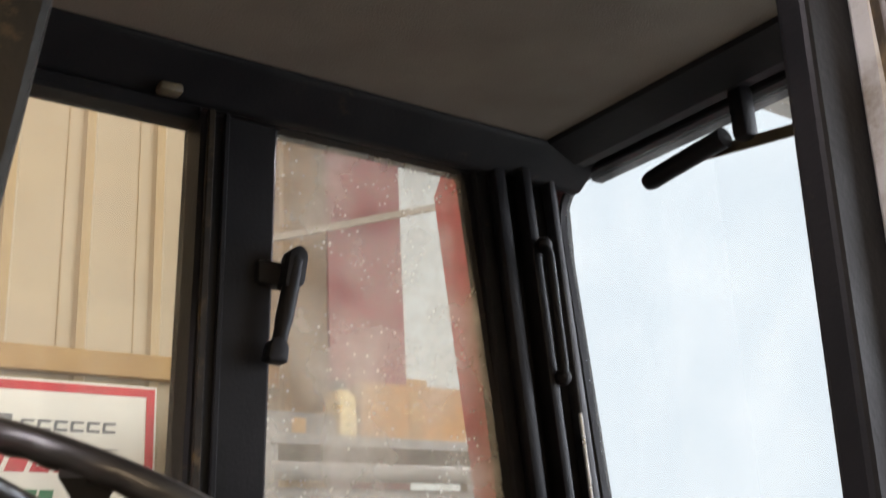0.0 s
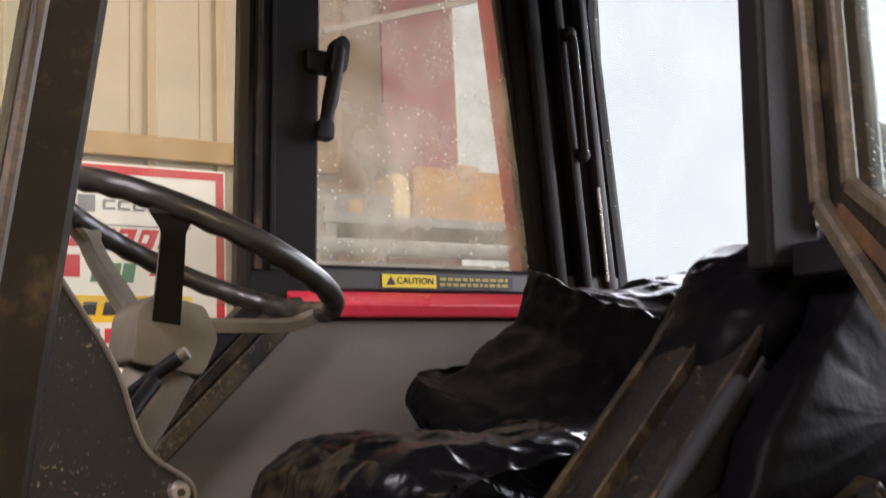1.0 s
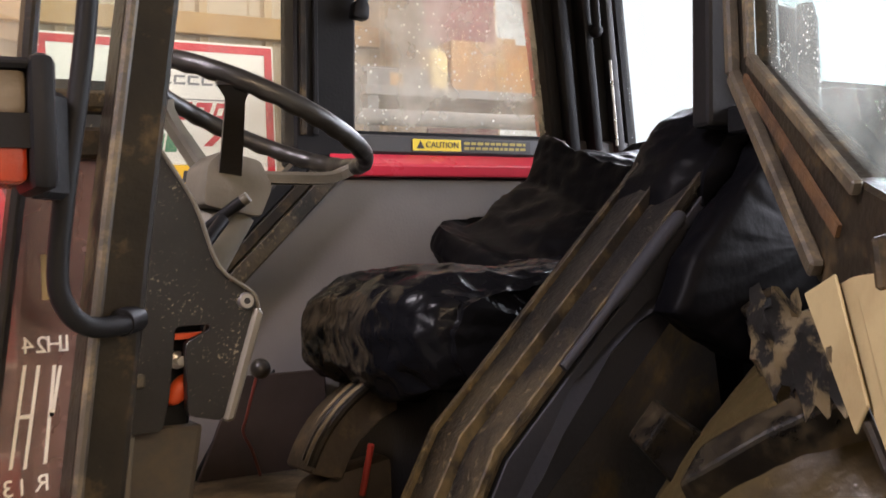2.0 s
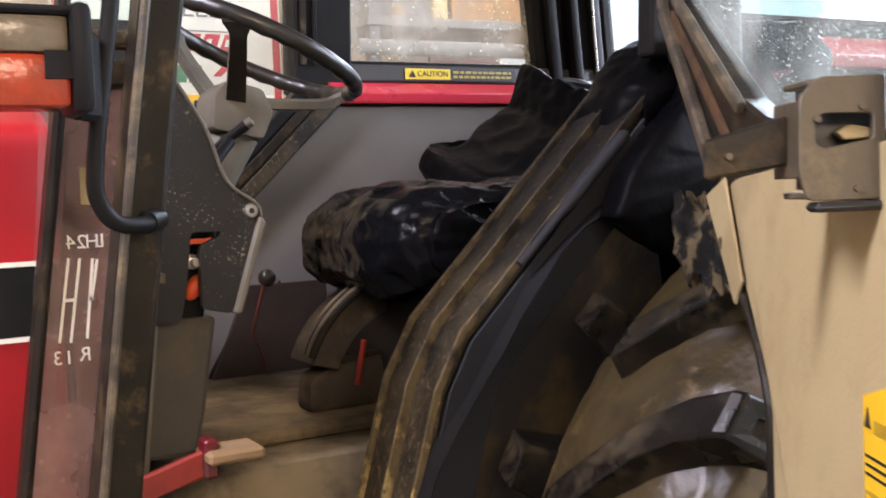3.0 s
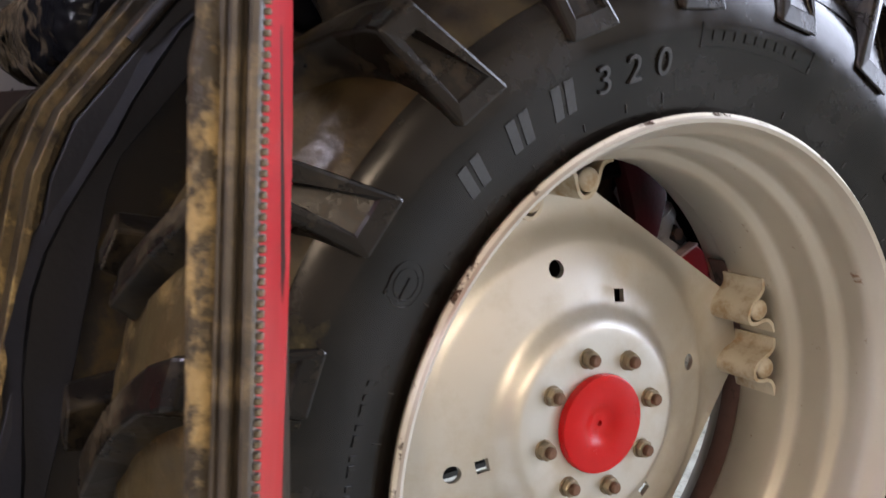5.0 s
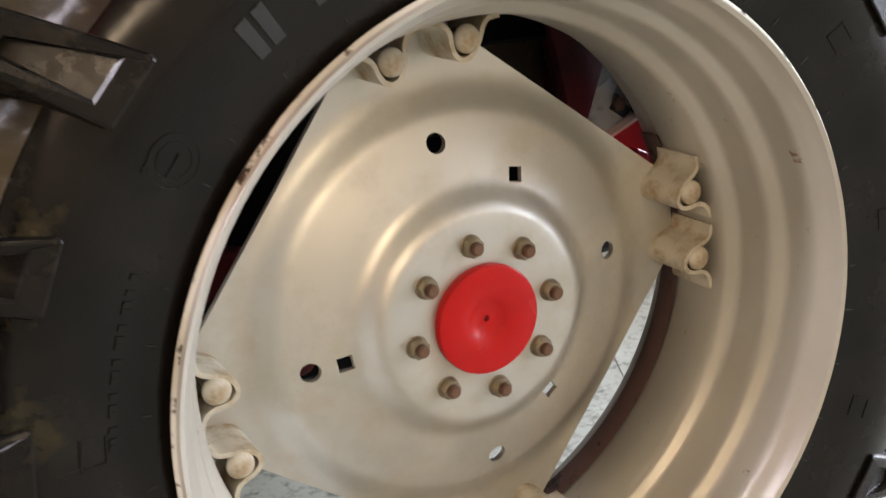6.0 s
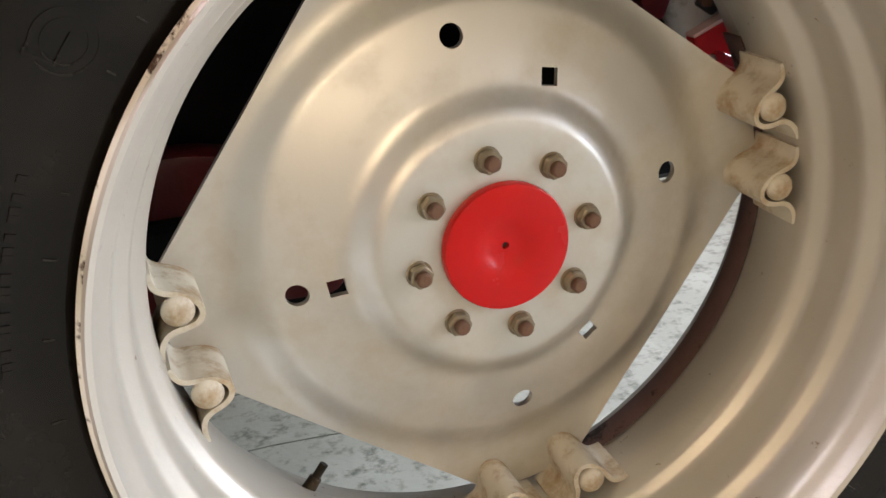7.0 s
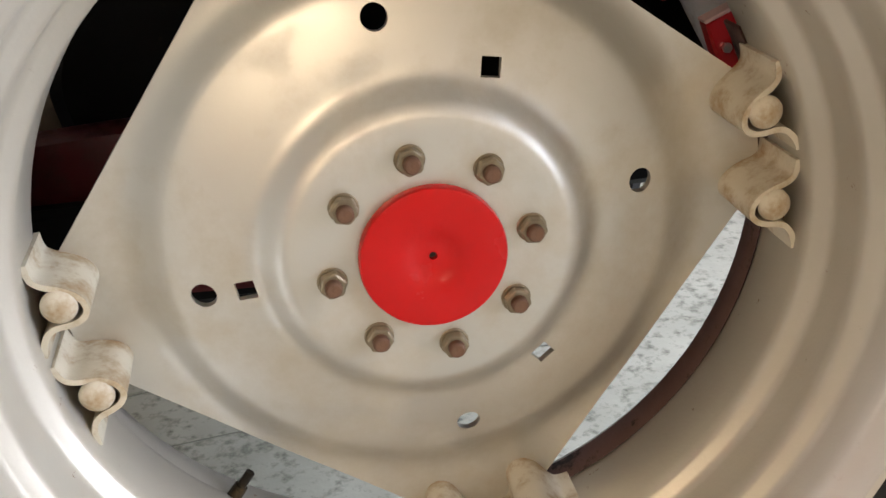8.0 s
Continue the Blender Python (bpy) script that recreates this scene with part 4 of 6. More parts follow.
def lug_mesh(flip):
    """One tread bar: a flat wedge-shaped foot with a pocket low on the side wall, then the bar sweeps forward over the crown."""
    bm = bmesh.new()
    rows = []
    # y and radius at the base and on top, how far ahead, half widths at base and top
    spec = ((-0.2225, 0.578, -0.207, 0.716, 0.0, 0.026, 0.043, 0.024), (-0.206, 0.590, -0.194, 0.724, 0.004, 0.030, 0.044, 0.025), (-0.158, 0.640, -0.152, 0.730, 0.036, 0.046, 0.040, 0.023),
            (-0.110, 0.668, -0.107, 0.733, 0.070, 0.074, 0.038, 0.022), (-0.065, 0.676, -0.063, 0.734, 0.108, 0.110, 0.038, 0.023), (-0.025, 0.678, -0.027, 0.734, 0.143, 0.144, 0.038, 0.024), (0.004, 0.678, 0.000, 0.733, 0.168, 0.167, 0.037, 0.023), (0.016, 0.676, 0.010, 0.731, 0.178, 0.175, 0.034, 0.020))
    for yb, rb, yt, rt, ab, at_, wb, wt in spec[:3] if flip else spec:
        row = []
        for r, y, w in ((rb, yb, ab + wb), (rt, yt, at_ + wt), (rt, yt, at_ - wt), (rb, yb, ab - wb)):
            a = math.pi / 2 + w / 0.66
            y = 2 * YC - y if flip else y
            row.append(bm.verts.new((r * math.cos(a), y, r * math.sin(a))))
        rows.append(row)
    for p, q in zip(rows, rows[1:]):
        for k in range(4):
            bm.faces.new((p[k], p[(k + 1) % 4], q[(k + 1) % 4], q[k]))
    foot = bm.faces.new(rows[0][::-1])
    bm.faces.new(rows[-1])
    bmesh.ops.recalc_face_normals(bm, faces=bm.faces)
    # pocket in the foot, deepest at its upper end
    bmesh.ops.inset_region(bm, faces=[foot], thickness=0.0125, depth=0.0, use_even_offset=True)
    for high in (True, False):
        pair = [v for v in foot.verts if (v.co.z > 0.65) == high]
        mid = sum(v.co.x for v in pair) / len(pair)
        for v in pair:
            v.co.x = mid + (v.co.x - mid) * (0.66 if high else 1.0)
            v.co.z += -0.014 if high else 0.013
    ring = bmesh.ops.inset_region(bm, faces=[foot], thickness=0.003, depth=0.0, use_even_offset=True)
    for v in foot.verts:
        deep = 0.022 if v.co.z > 0.65 else 0.003
        v.co.y += -deep if flip else deep
    bmesh.ops.bevel(bm, geom=[e for e in bm.edges if len(e.link_faces) == 2 and e.calc_face_angle(0) > 0.5], offset=0.0045, segments=2, profile=0.5, affect="EDGES", clamp_overlap=True)
    return bm


N_LUGS = 21
lug_out = part("tread_bar", lug_mesh(False), "lug", wheel, centre=(0, 0, 0))
lug_in = part("tread_bar", lug_mesh(True), "lug", wheel, centre=(0, 0, 0))
for base, phase in ((lug_out, 88.2), (lug_in, 88.2 + 180 / N_LUGS)):
    for k in range(N_LUGS):
        ob = base if k == 0 else new("tread_bar", base.data)
        ob.parent = wheel
        ob.location = (0, 0, 0)
        ob.rotation_euler = (0, -radians(phase - 90 + 360 / N_LUGS * k), 0)

# raised lettering on the side wall: plain blocks
def sidewall_block(a0, a1, r0, r1, name="raised_mark", mat="tyre"):
    bm = bmesh.new()
    n = max(2, int(abs(a1 - a0) / 1.5))
    rows = []
    for i in range(n + 1):
        a = radians(a0 + (a1 - a0) * i / n)
        row = []
        for r, lift in ((r0, -0.001), (r0, 0.0014), (r1, 0.0014), (r1, -0.001)):
            y = -0.2 if r < 0.5 else -0.2065
            for (p, q) in zip(TYRE, TYRE[1:]):
                if p[0] <= r <= q[0]:
                    y = p[1] + (q[1] - p[1]) * (r - p[0]) / (q[0] - p[0])
            row.append(bm.verts.new((HUB.x + r * math.cos(a), y - lift, HUB.z + r * math.sin(a))))
        rows.append(row)
    for p, q in zip(rows, rows[1:]):
        for k in range(3):
            bm.faces.new((p[k], p[k + 1], q[k + 1], q[k]))
    bm.faces.new(rows[0])
    bm.faces.new(rows[-1][::-1])
    part(name, bm, mat, wheel)


for a in (129.6, 121.2, 113.6):
    sidewall_block(a, a - 1.5, 0.502, 0.543, mat="letter")
    sidewall_block(a - 2.2, a - 3.7, 0.502, 0.543, mat="letter")
for ch, a in (("3", 104.8), ("2", 99.5), ("0", 94.3)):
    a = radians(a)
    m = Matrix.Translation(HUB + Vector((0.520 * math.cos(a), -0.2075, 0.520 * math.sin(a)))) @ Matrix.Rotation(math.pi / 2 - a, 4, "Y") @ Matrix.Rotation(radians(15.5), 4, "X") @ Matrix(((1, 0, 0, 0), (0, 0, -1, 0), (0, 1, 0, 0), (0, 0, 0, 1)))
    writing(ch, 0.050, m, "letter", "raised_figure", wheel, 0.002)
sidewall_block(88, 66, 0.563, 0.5645)
sidewall_block(88, 66, 0.533, 0.5345)
sidewall_block(88, 87.7, 0.533, 0.5645)
sidewall_block(66.3, 66, 0.533, 0.5645)
for a in range(86, 69, -2):
    sidewall_block(a, a - 1.2, 0.543, 0.554)
for a in (145.5, 40, 10, -20, 176, 205, 235):
    sidewall_block(a, a - 3.2, 0.513, 0.515)
    sidewall_block(a, a - 3.2, 0.537, 0.539)
    sidewall_block(a, a - 0.3, 0.513, 0.539)
for k in range(40):
    a = 9 * k + random.uniform(0, 4)
    sidewall_block(a, a - 0.12, 0.470, random.uniform(0.474, 0.482), "mould_mark", "mouldmark")
# round emblem: two plain rings
for r_, w_ in ((0.026, 0.0008), (0.018, 0.0007)):
    turn = Matrix.Translation(HUB + Vector((0.515 * math.cos(radians(143.2)), -0.2045, 0.515 * math.sin(radians(143.2))))) @ Matrix.Rotation(radians(-53.2), 4, "Y") @ Matrix.Rotation(radians(15.5), 4, "X")
    bm = lathe([(r_ - w_, 0.003), (r_ - w_, -0.0010), (r_ + w_, -0.0010), (r_ + w_, 0.003)], 40, (0, 0, 0), True)
    bmesh.ops.transform(bm, matrix=turn, verts=bm.verts)
    part("emblem_ring", bm, "tyre", wheel)
for k in range(16):
    a = 156 + 1.25 * k + (0.5 if k % 3 else 0)
    sidewall_block(a, a - 0.7, 0.503, 0.511, "small_print_mark")
# valve
va = math.atan2(-0.313, -0.239)
part("valve_stem", tube([HUB + Vector((r * math.cos(va), 0.06, r * math.sin(va))) for r in (0.392, 0.372, 0.371, 0.352)], [0.009, 0.008, 0.0055, 0.0055], 12), "frame", wheel, "black rubber valve stem", True)

# the other rear wheel, at the far end of the axle
FAR_HUB = Vector((0, 1.53, 0.69))
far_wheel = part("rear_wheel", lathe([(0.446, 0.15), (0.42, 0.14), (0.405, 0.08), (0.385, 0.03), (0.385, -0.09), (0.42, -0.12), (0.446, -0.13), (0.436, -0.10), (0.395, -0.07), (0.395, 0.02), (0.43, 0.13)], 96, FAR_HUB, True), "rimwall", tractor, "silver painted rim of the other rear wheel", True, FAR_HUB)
part("disc", lathe([(0.0, -0.03), (0.136, -0.03), (0.165, -0.01), (0.26, 0.02), (0.30, 0.05), (0.386, 0.05), (0.386, 0.06), (0.29, 0.06), (0.25, 0.03), (0.16, 0.0), (0.0, -0.02)], 96, FAR_HUB), "rim", far_wheel, smooth=True)
part("tyre", lathe([(r, -y) for r, y in full + inner], 120, FAR_HUB, True), "tyre", far_wheel, smooth=True)
for base, phase in ((lug_out, 88.2), (lug_in, 88.2 + 180 / N_LUGS)):
    for k in range(N_LUGS):
        ob = new("tread_bar", base.data)
        ob.parent = far_wheel
        ob.location = (0, -2 * YC, 0)
        ob.rotation_euler = (0, -radians(phase - 90 + 360 / N_LUGS * k), 0)

# rear axle behind the disc
axle = part("rear_axle", tube([(0, 0.03, 0.69), (0, 0.10, 0.69), (0, 0.12, 0.69), (0, 1.4, 0.69)], [0.12, 0.12, 0.085, 0.085], 24), "darkred", tractor, "dark red axle housing", True)
part("drop_box", prism(rounded([(-0.35, 0.45), (0.35, 0.45), (0.42, 0.75), (0.25, 1.0), (-0.30, 1.0), (-0.42, 0.8)], 0.05), "y", 0.40, 1.06, 0.02), "black", tractor, "black gearbox housing behind the wheel")
part("gearbox_flange", prism(rounded([(-0.48, 0.52), (-0.10, 0.50), (-0.10, 0.70), (-0.30, 0.745), (-0.48, 0.735)], 0.04), "y", 0.33, 0.40, 0.015, 2), "darkred", tractor, "dark red gearbox flange", True)
part("lift_arm", prism(rounded([(0.235, 1.085), (0.330, 1.060), (0.352, 0.955), (0.318, 0.862), (0.288, 0.885), (0.265, 0.985)], 0.012), "y", 0.19, 0.225, 0.006, 2), "armred", tractor, "dark red lift arm behind the wheel", True)
part("gearbox_casting", prism(rounded([(0.06, 0.86), (0.30, 0.86), (0.31, 1.02), (0.22, 1.10), (0.06, 1.10)], 0.04), "y", 0.27, 0.39, 0.02, 2), "brownbox", tractor, "grimy grey casting above the axle", True)
part("lift_bracket", prism(rounded([(0.366, 0.836), (0.424, 0.860), (0.452, 0.838), (0.470, 0.760), (0.400, 0.740)], 0.005), "y", 0.190, 0.215, 0.003), "red", tractor, "red lift bracket")
part("bracket_edge", beam((0.364, 0.199, 0.8375), (0.424, 0.199, 0.8625), 0.022, 0.005, (0, 0, 1), 0.001), material("chalky_pink_paint", (0.66, 0.47, 0.43), (0.58, 0.36, 0.33), 0.6), tractor, "pale worn edge of the bracket")
part("bracket_block", prism([(0.399, 0.817), (0.421, 0.806), (0.424, 0.788), (0.402, 0.798)], "y", 0.170, 0.192, 0.002), "sillred", tractor, "small red block bolted to the bracket")
part("bracket_bolt", tube([(0.392, 0.192, 0.806), (0.392, 0.184, 0.806)], 0.006, 6), "chrome", tractor)
lift = part("lift_cylinder", tube([(0.335, 0.265, 0.975), (0.372, 0.258, 0.915), (0.405, 0.252, 0.850), (0.43, 0.25, 0.79)], [0.034, 0.040, 0.040, 0.034], 20), "palesteel", tractor, "bare steel lift cylinder", True)
part("cylinder_collar", tube([(0.372, 0.258, 0.914), (0.380, 0.256, 0.898)], [0.046, 0.046], 20), "palesteel", lift, smooth=True)
part("cylinder_bolt", tube([(0.395, 0.214, 0.882), (0.395, 0.206, 0.882)], [0.012, 0.012], 6), "stud", lift)
part("dark_bracket", prism([(0.392, 0.900), (0.420, 0.868), (0.404, 0.858), (0.380, 0.875)], "y", 0.208, 0.220, 0.002), "ink", lift)
part("link_tube", tube([(0.18, 0.42, 0.92), (0.52, 0.42, 0.90)], 0.03, 14), "darkred", tractor, smooth=True)

# ---- cab shell ----
NEAR, FAR, REAR = 0.19, 1.257, 0.45
ROOF = 2.40
cab = part("cab_floor_frame", merge(box(-1.12, 0.46, 0.30, 1.30, 0.60, 0.66, 0.01), box(-1.12, -1.06, 0.22, 1.30, 0.60, 0.80, 0.01)), "black", tractor, "black cab base frame")

# far side wall: sill strip, posts and header round two windows
part("far_header", box(-1.02, 0.40, FAR, FAR + 0.06, 2.342, ROOF + 0.02, 0.006), "black", tractor)
part("quarter_header", box(-1.0, -0.41, FAR - 0.012, FAR + 0.05, 2.314, 2.344, 0.006), "black", tractor)
part("far_window_post", prism([(-0.437, 1.60), (-0.300, 1.60), (-0.272, 2.33), (-0.414, 2.33)], "y", FAR - 0.02, FAR + 0.06, 0.006), "black", tractor, "black post between the side windows")
part("post_rib", prism([(-0.395, 1.66), (-0.385, 1.66), (-0.367, 2.33), (-0.377, 2.33)], "y", FAR - 0.028, FAR - 0.02, 0.002), "black", tractor)
part("post_rib", prism([(-0.425, 1.66), (-0.412, 1.66), (-0.394, 2.33), (-0.407, 2.33)], "y", FAR - 0.03, FAR - 0.02, 0.002), "frame", tractor)
part("far_rear_post", prism([(0.231, 1.62), (0.44, 1.62), (0.402, 2.40), (0.170, 2.40)], "y", FAR, FAR + 0.06, 0.006), "black", tractor, "black rear corner post")
for x0, x1, dep in ((0.255, 0.285, 0.03), (0.315, 0.34, 0.045)):
    part("post_channel", prism([(x0, 1.64), (x1, 1.64), (x1 - 0.05, 2.36), (x0 - 0.05, 2.36)], "y", FAR - dep, FAR, 0.006, 2), "black", tractor, smooth=True)
part("post_rib", prism([(0.396, 1.64), (0.420, 1.64), (0.368, 2.36), (0.352, 2.36)], "y", FAR - 0.03, FAR, 0.005, 2), "ribgrey", tractor, smooth=True)
sill = part("far_sill", box(-0.33, 0.46, FAR - 0.012, FAR + 0.06, 1.628, 1.668, 0.004), "rail", tractor, "dark sill rail with warning stickers")
glass_far = prism([(-0.303, 1.675), (0.234, 1.675), (0.164, 2.349), (-0.268, 2.345)], "y", FAR + 0.03, FAR + 0.034)
part("window_pane", glass_far, "dirty", tractor, "rain-spotted side window pane").visible_shadow = False
part("window_rubber", ring_prism(rounded([(-0.315, 1.662), (0.248, 1.662), (0.174, 2.362), (-0.280, 2.359)], 0.03), rounded([(-0.300, 1.678), (0.232, 1.678), (0.162, 2.345), (-0.266, 2.342)], 0.022), "y", FAR + 0.015, FAR + 0.045), "black", tractor)
part("window_pane", prism([(-0.95, 1.60), (-0.430, 1.60), (-0.418, 2.345), (-0.90, 2.345)], "y", FAR + 0.03, FAR + 0.034), "clear", tractor, "clear front quarter window pane").visible_shadow = False
# red outer panel behind the side window's edge
bm = prism([(0.398, 1.45), (0.673, 1.95), (0.703, 1.93), (0.428, 1.43)], "z", 1.5, 2.6, 0.004)
for v in bm.verts:
    v.co.x += (1.75 - v.co.z) * 0.10
part("outer_corner_panel", bm, material("faded_red_panel", (0.60, 0.11, 0.13), (0.54, 0.09, 0.11), 0.6), tractor, "faded red outer corner panel")

# warning stickers on the sill
cz, cx0, cx1, cyy = 1.6475, -0.160, -0.038, FAR - 0.0135
part("caution_sticker", box(cx0, cx1, cyy - 0.0012, cyy, cz - 0.0125, cz + 0.0125), "lemon", sill, "yellow caution sticker")
face = Matrix(((1, 0, 0, 0), (0, 0, -1, 0), (0, 1, 0, 0), (0, 0, 0, 1)))
writing("CAUTION", 0.0185, Matrix.Translation((cx0 + 0.074, cyy - 0.0016, cz)) @ face, "ink", "caution_lettering", sill)
part("caution_triangle", prism([(cx0 + 0.009, cz - 0.008), (cx0 + 0.029, cz - 0.008), (cx0 + 0.019, cz + 0.009)], "y", cyy - 0.002, cyy - 0.0012), "ink", sill)
part("print_plate", box(cx1, 0.148, cyy - 0.0011, cyy, cz - 0.0135, cz + 0.0125), "ink", sill, "dark sticker with two lines of faded yellow print")
for row, z in enumerate((cz + 0.0055, cz - 0.0055)):
    x = cx1 + 0.008
    while x < 0.138:
        w = random.uniform(0.006, 0.016)
        part("print_bar", box(x, min(x + w, 0.142), cyy - 0.0018, cyy - 0.0011, z - 0.003, z + 0.003), "dullyellow", sill)
        x += w + 0.004

# red strip and the grey inner panel under the sill
part("red_sill_panel", prism([(FAR - 0.02, 1.625), (FAR - 0.055, 1.60), (FAR - 0.05, 1.575), (FAR + 0.05, 1.572), (FAR + 0.05, 1.627)], "x", -0.36, 0.46, 0.004, 2), "sillred", tractor, "red painted metal strip under the window")
part("red_edge", beam((-0.36, FAR - 0.035, 1.574), (-0.62, FAR - 0.035, 1.34), 0.02, 0.012), "darkred", tractor)
part("grey_side_panel", prism([(-0.34, 1.575), (0.46, 1.575), (0.46, 0.66), (-0.62, 0.66), (-0.70, 1.18), (-0.64, 1.315)], "y", FAR - 0.025, FAR + 0.05, 0.006), "grey", tractor, "grey scuffed inner side panel")
part("dark_side_panel", prism([(-0.50, 1.19), (-0.515, 0.95), (-0.70, 0.95), (-0.62, 1.08)], "y", FAR - 0.032, FAR - 0.025), "black", tractor)
for k, (off, w, mat) in enumerate(((0.0, 0.035, "mud"), (0.045, 0.025, "frame"), (0.085, 0.03, "black"))):
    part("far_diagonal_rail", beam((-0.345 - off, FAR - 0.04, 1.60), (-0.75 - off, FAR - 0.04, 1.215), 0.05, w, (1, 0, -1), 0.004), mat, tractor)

# rear wall with its window, roof and headers
part("rear_wall", merge(box(REAR, REAR + 0.05, 0.19, FAR + 0.06, 0.66, 1.60), box(REAR, REAR + 0.05, 0.19, 0.26, 1.60, ROOF), box(REAR + 0.021, REAR + 0.05, 1.325, FAR + 0.12, 1.60, ROOF), box(REAR + 0.021, REAR + 0.05, 0.26, 1.22, 2.366, ROOF)), "black", tractor, "black rear cab wall")
hole = rounded([(0.27, 1.60), (1.238, 1.60), (1.305, 2.370), (0.27, 2.370)], [0.02, 0.04, 0.10, 0.08], 8)
out_ = rounded([(0.23, 1.56), (1.28, 1.56), (1.350, 2.398), (0.23, 2.398)], [0.02, 0.04, 0.10, 0.08], 8)
part("rear_window_frame", ring_prism(out_, hole, "x", REAR - 0.012, REAR + 0.02, 0.004), "black", tractor, "black rear window frame with round corners", True)
part("rear_window_pane", prism(hole, "x", REAR + 0.006, REAR + 0.010), "dirty_rear", tractor, "misted rear window pane").visible_shadow = False
part("bright_edge", tube([(0.388, 1.222, 1.655), (0.376, 1.222, 1.86)], 0.004, 8), "chrome", tractor)
part("window_stay", tube([(0.30, 1.20, 2.19), (0.305, 1.195, 2.17), (0.318, 1.195, 1.95), (0.322, 1.20, 1.925)], 0.010, 12), "black", tractor, "black window stay rod", True)
for z in (2.19, 1.925):
    bm = bmesh.new()
    bmesh.ops.create_uvsphere(bm, u_segments=14, v_segments=8, radius=0.017)
    bmesh.ops.translate(bm, verts=bm.verts, vec=(0.302 + (2.19 - z) * 0.08, 1.205, z))
    part("stay_knuckle", bm, "black", tractor, smooth=True)
# wiper motor and its cover at the top of the rear window
part("wiper_arm", tube(smooth_line([(0.40, 1.005, 2.272), (0.40, 0.93, 2.281), (0.40, 0.81, 2.293)], 6), [0.015] + [0.019] * 11 + [0.02], 14), "black", tractor, "black rear wiper motor lever", True)
part("wiper_housing", box(0.40, 0.44, 0.763, 0.797, 2.280, 2.385, 0.010, 2), "black", tractor, smooth=True)
part("wiper_plate", beam((0.43, 0.95, 2.302), (0.43, 0.66, 2.262), 0.008, 0.022, bev=0.002), "latch", tractor)

part("roof_liner", box(-0.98, 0.44, 0.26, FAR - 0.03, ROOF, ROOF + 0.03), "headliner", tractor, "brown-grey fabric headlining")
part("roof", prism(rounded([(-1.10, ROOF + 0.03), (0.55, ROOF + 0.03), (0.55, ROOF + 0.12), (0.45, ROOF + 0.17), (-1.0, ROOF + 0.17), (-1.10, ROOF + 0.12)], 0.03), "y", 0.12, FAR + 0.1, 0.02, 2), "red", tractor, "red cab roof", True)
part("far_cornice", prism([(FAR + 0.0, 2.340), (FAR - 0.02, 2.340), (FAR - 0.095, 2.390), (FAR - 0.10, ROOF), (FAR + 0.0, ROOF)], "x", -0.99, 0.45, 0.008, 2), "black", tractor, "black padded roof edge")
part("rear_cornice", prism([(REAR - 0.03, 2.374), (REAR - 0.06, 2.374), (REAR - 0.15, 2.392), (REAR - 0.16, ROOF), (REAR - 0.03, ROOF)], "y", 0.2, FAR, 0.008, 2), "black", tractor)
part("near_header", box(-1.0, 0.48, 0.17, 0.26, 2.32, ROOF + 0.02, 0.01), "black", tractor)
part("front_header", box(-1.02, -0.94, 0.19, FAR, 2.30, ROOF + 0.02, 0.01), "black", tractor)
part("catch", box(-0.50, -0.46, FAR - 0.05, FAR - 0.02, 2.335, 2.352, 0.006, 2), "latch", tractor, smooth=True)

# near front pillar with its rubber edge, and the front post
part("near_front_pillar", prism([(-1.166, 0.66), (-1.117, 0.66), (-1.008, 1.45), (-0.872, 2.36), (-0.925, 2.36), (-1.057, 1.45)], "y", NEAR, NEAR + 0.055, 0.006, 2), "frame", tractor, "dusty black front door pillar")
part("pillar_seal", prism([(-1.160, 0.70), (-1.150, 0.70), (-1.048, 1.45), (-0.916, 2.33), (-0.926, 2.33), (-1.058, 1.45)], "y", NEAR - 0.010, NEAR, 0.003), "seal", tractor)
part("front_post", prism([(-1.238, 0.66), (-1.226, 0.66), (-1.111, 1.47), (-1.02, 2.36), (-1.034, 2.36), (-1.124, 1.47)], "y", 0.245, 0.285, 0.005), "frame", tractor)
part("post_rail", box(-1.13, -1.02, 0.235, 0.265, 1.50, 1.53, 0.004), "frame", tractor)
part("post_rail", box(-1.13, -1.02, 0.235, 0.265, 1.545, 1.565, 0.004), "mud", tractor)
pane = part("side_pane", prism([(-1.208, 0.80), (-1.130, 0.80), (-1.036, 1.50), (-1.108, 1.50)], "y", 0.258, 0.262), "sidepane", tractor, "smoked lower front side pane, the bonnet's red reflection put into its colour")
pane.visible_shadow = False
part("upper_side_pane", prism([(-1.11, 1.565), (-1.03, 1.565), (-0.94, 2.33), (-1.02, 2.33)], "y", 0.258, 0.262), "clear", tractor).visible_shadow = False
part("windscreen", prism([(-1.165, 0.95), (-1.150, 0.95), (-1.02, 2.33), (-1.035, 2.33)], "y", 0.30, FAR, 0.001), "clear", tractor, "clear windscreen").visible_shadow = False
# gear pattern printed on the pane, read from inside
def pane_line(x0, z0, x1, z1, w=0.0015):
    part("gear_line", prism([(x0 - w, z0), (x0 + w, z0), (x1 + w, z1), (x1 - w, z1)], "y", 0.2555, 0.257), "white", pane)


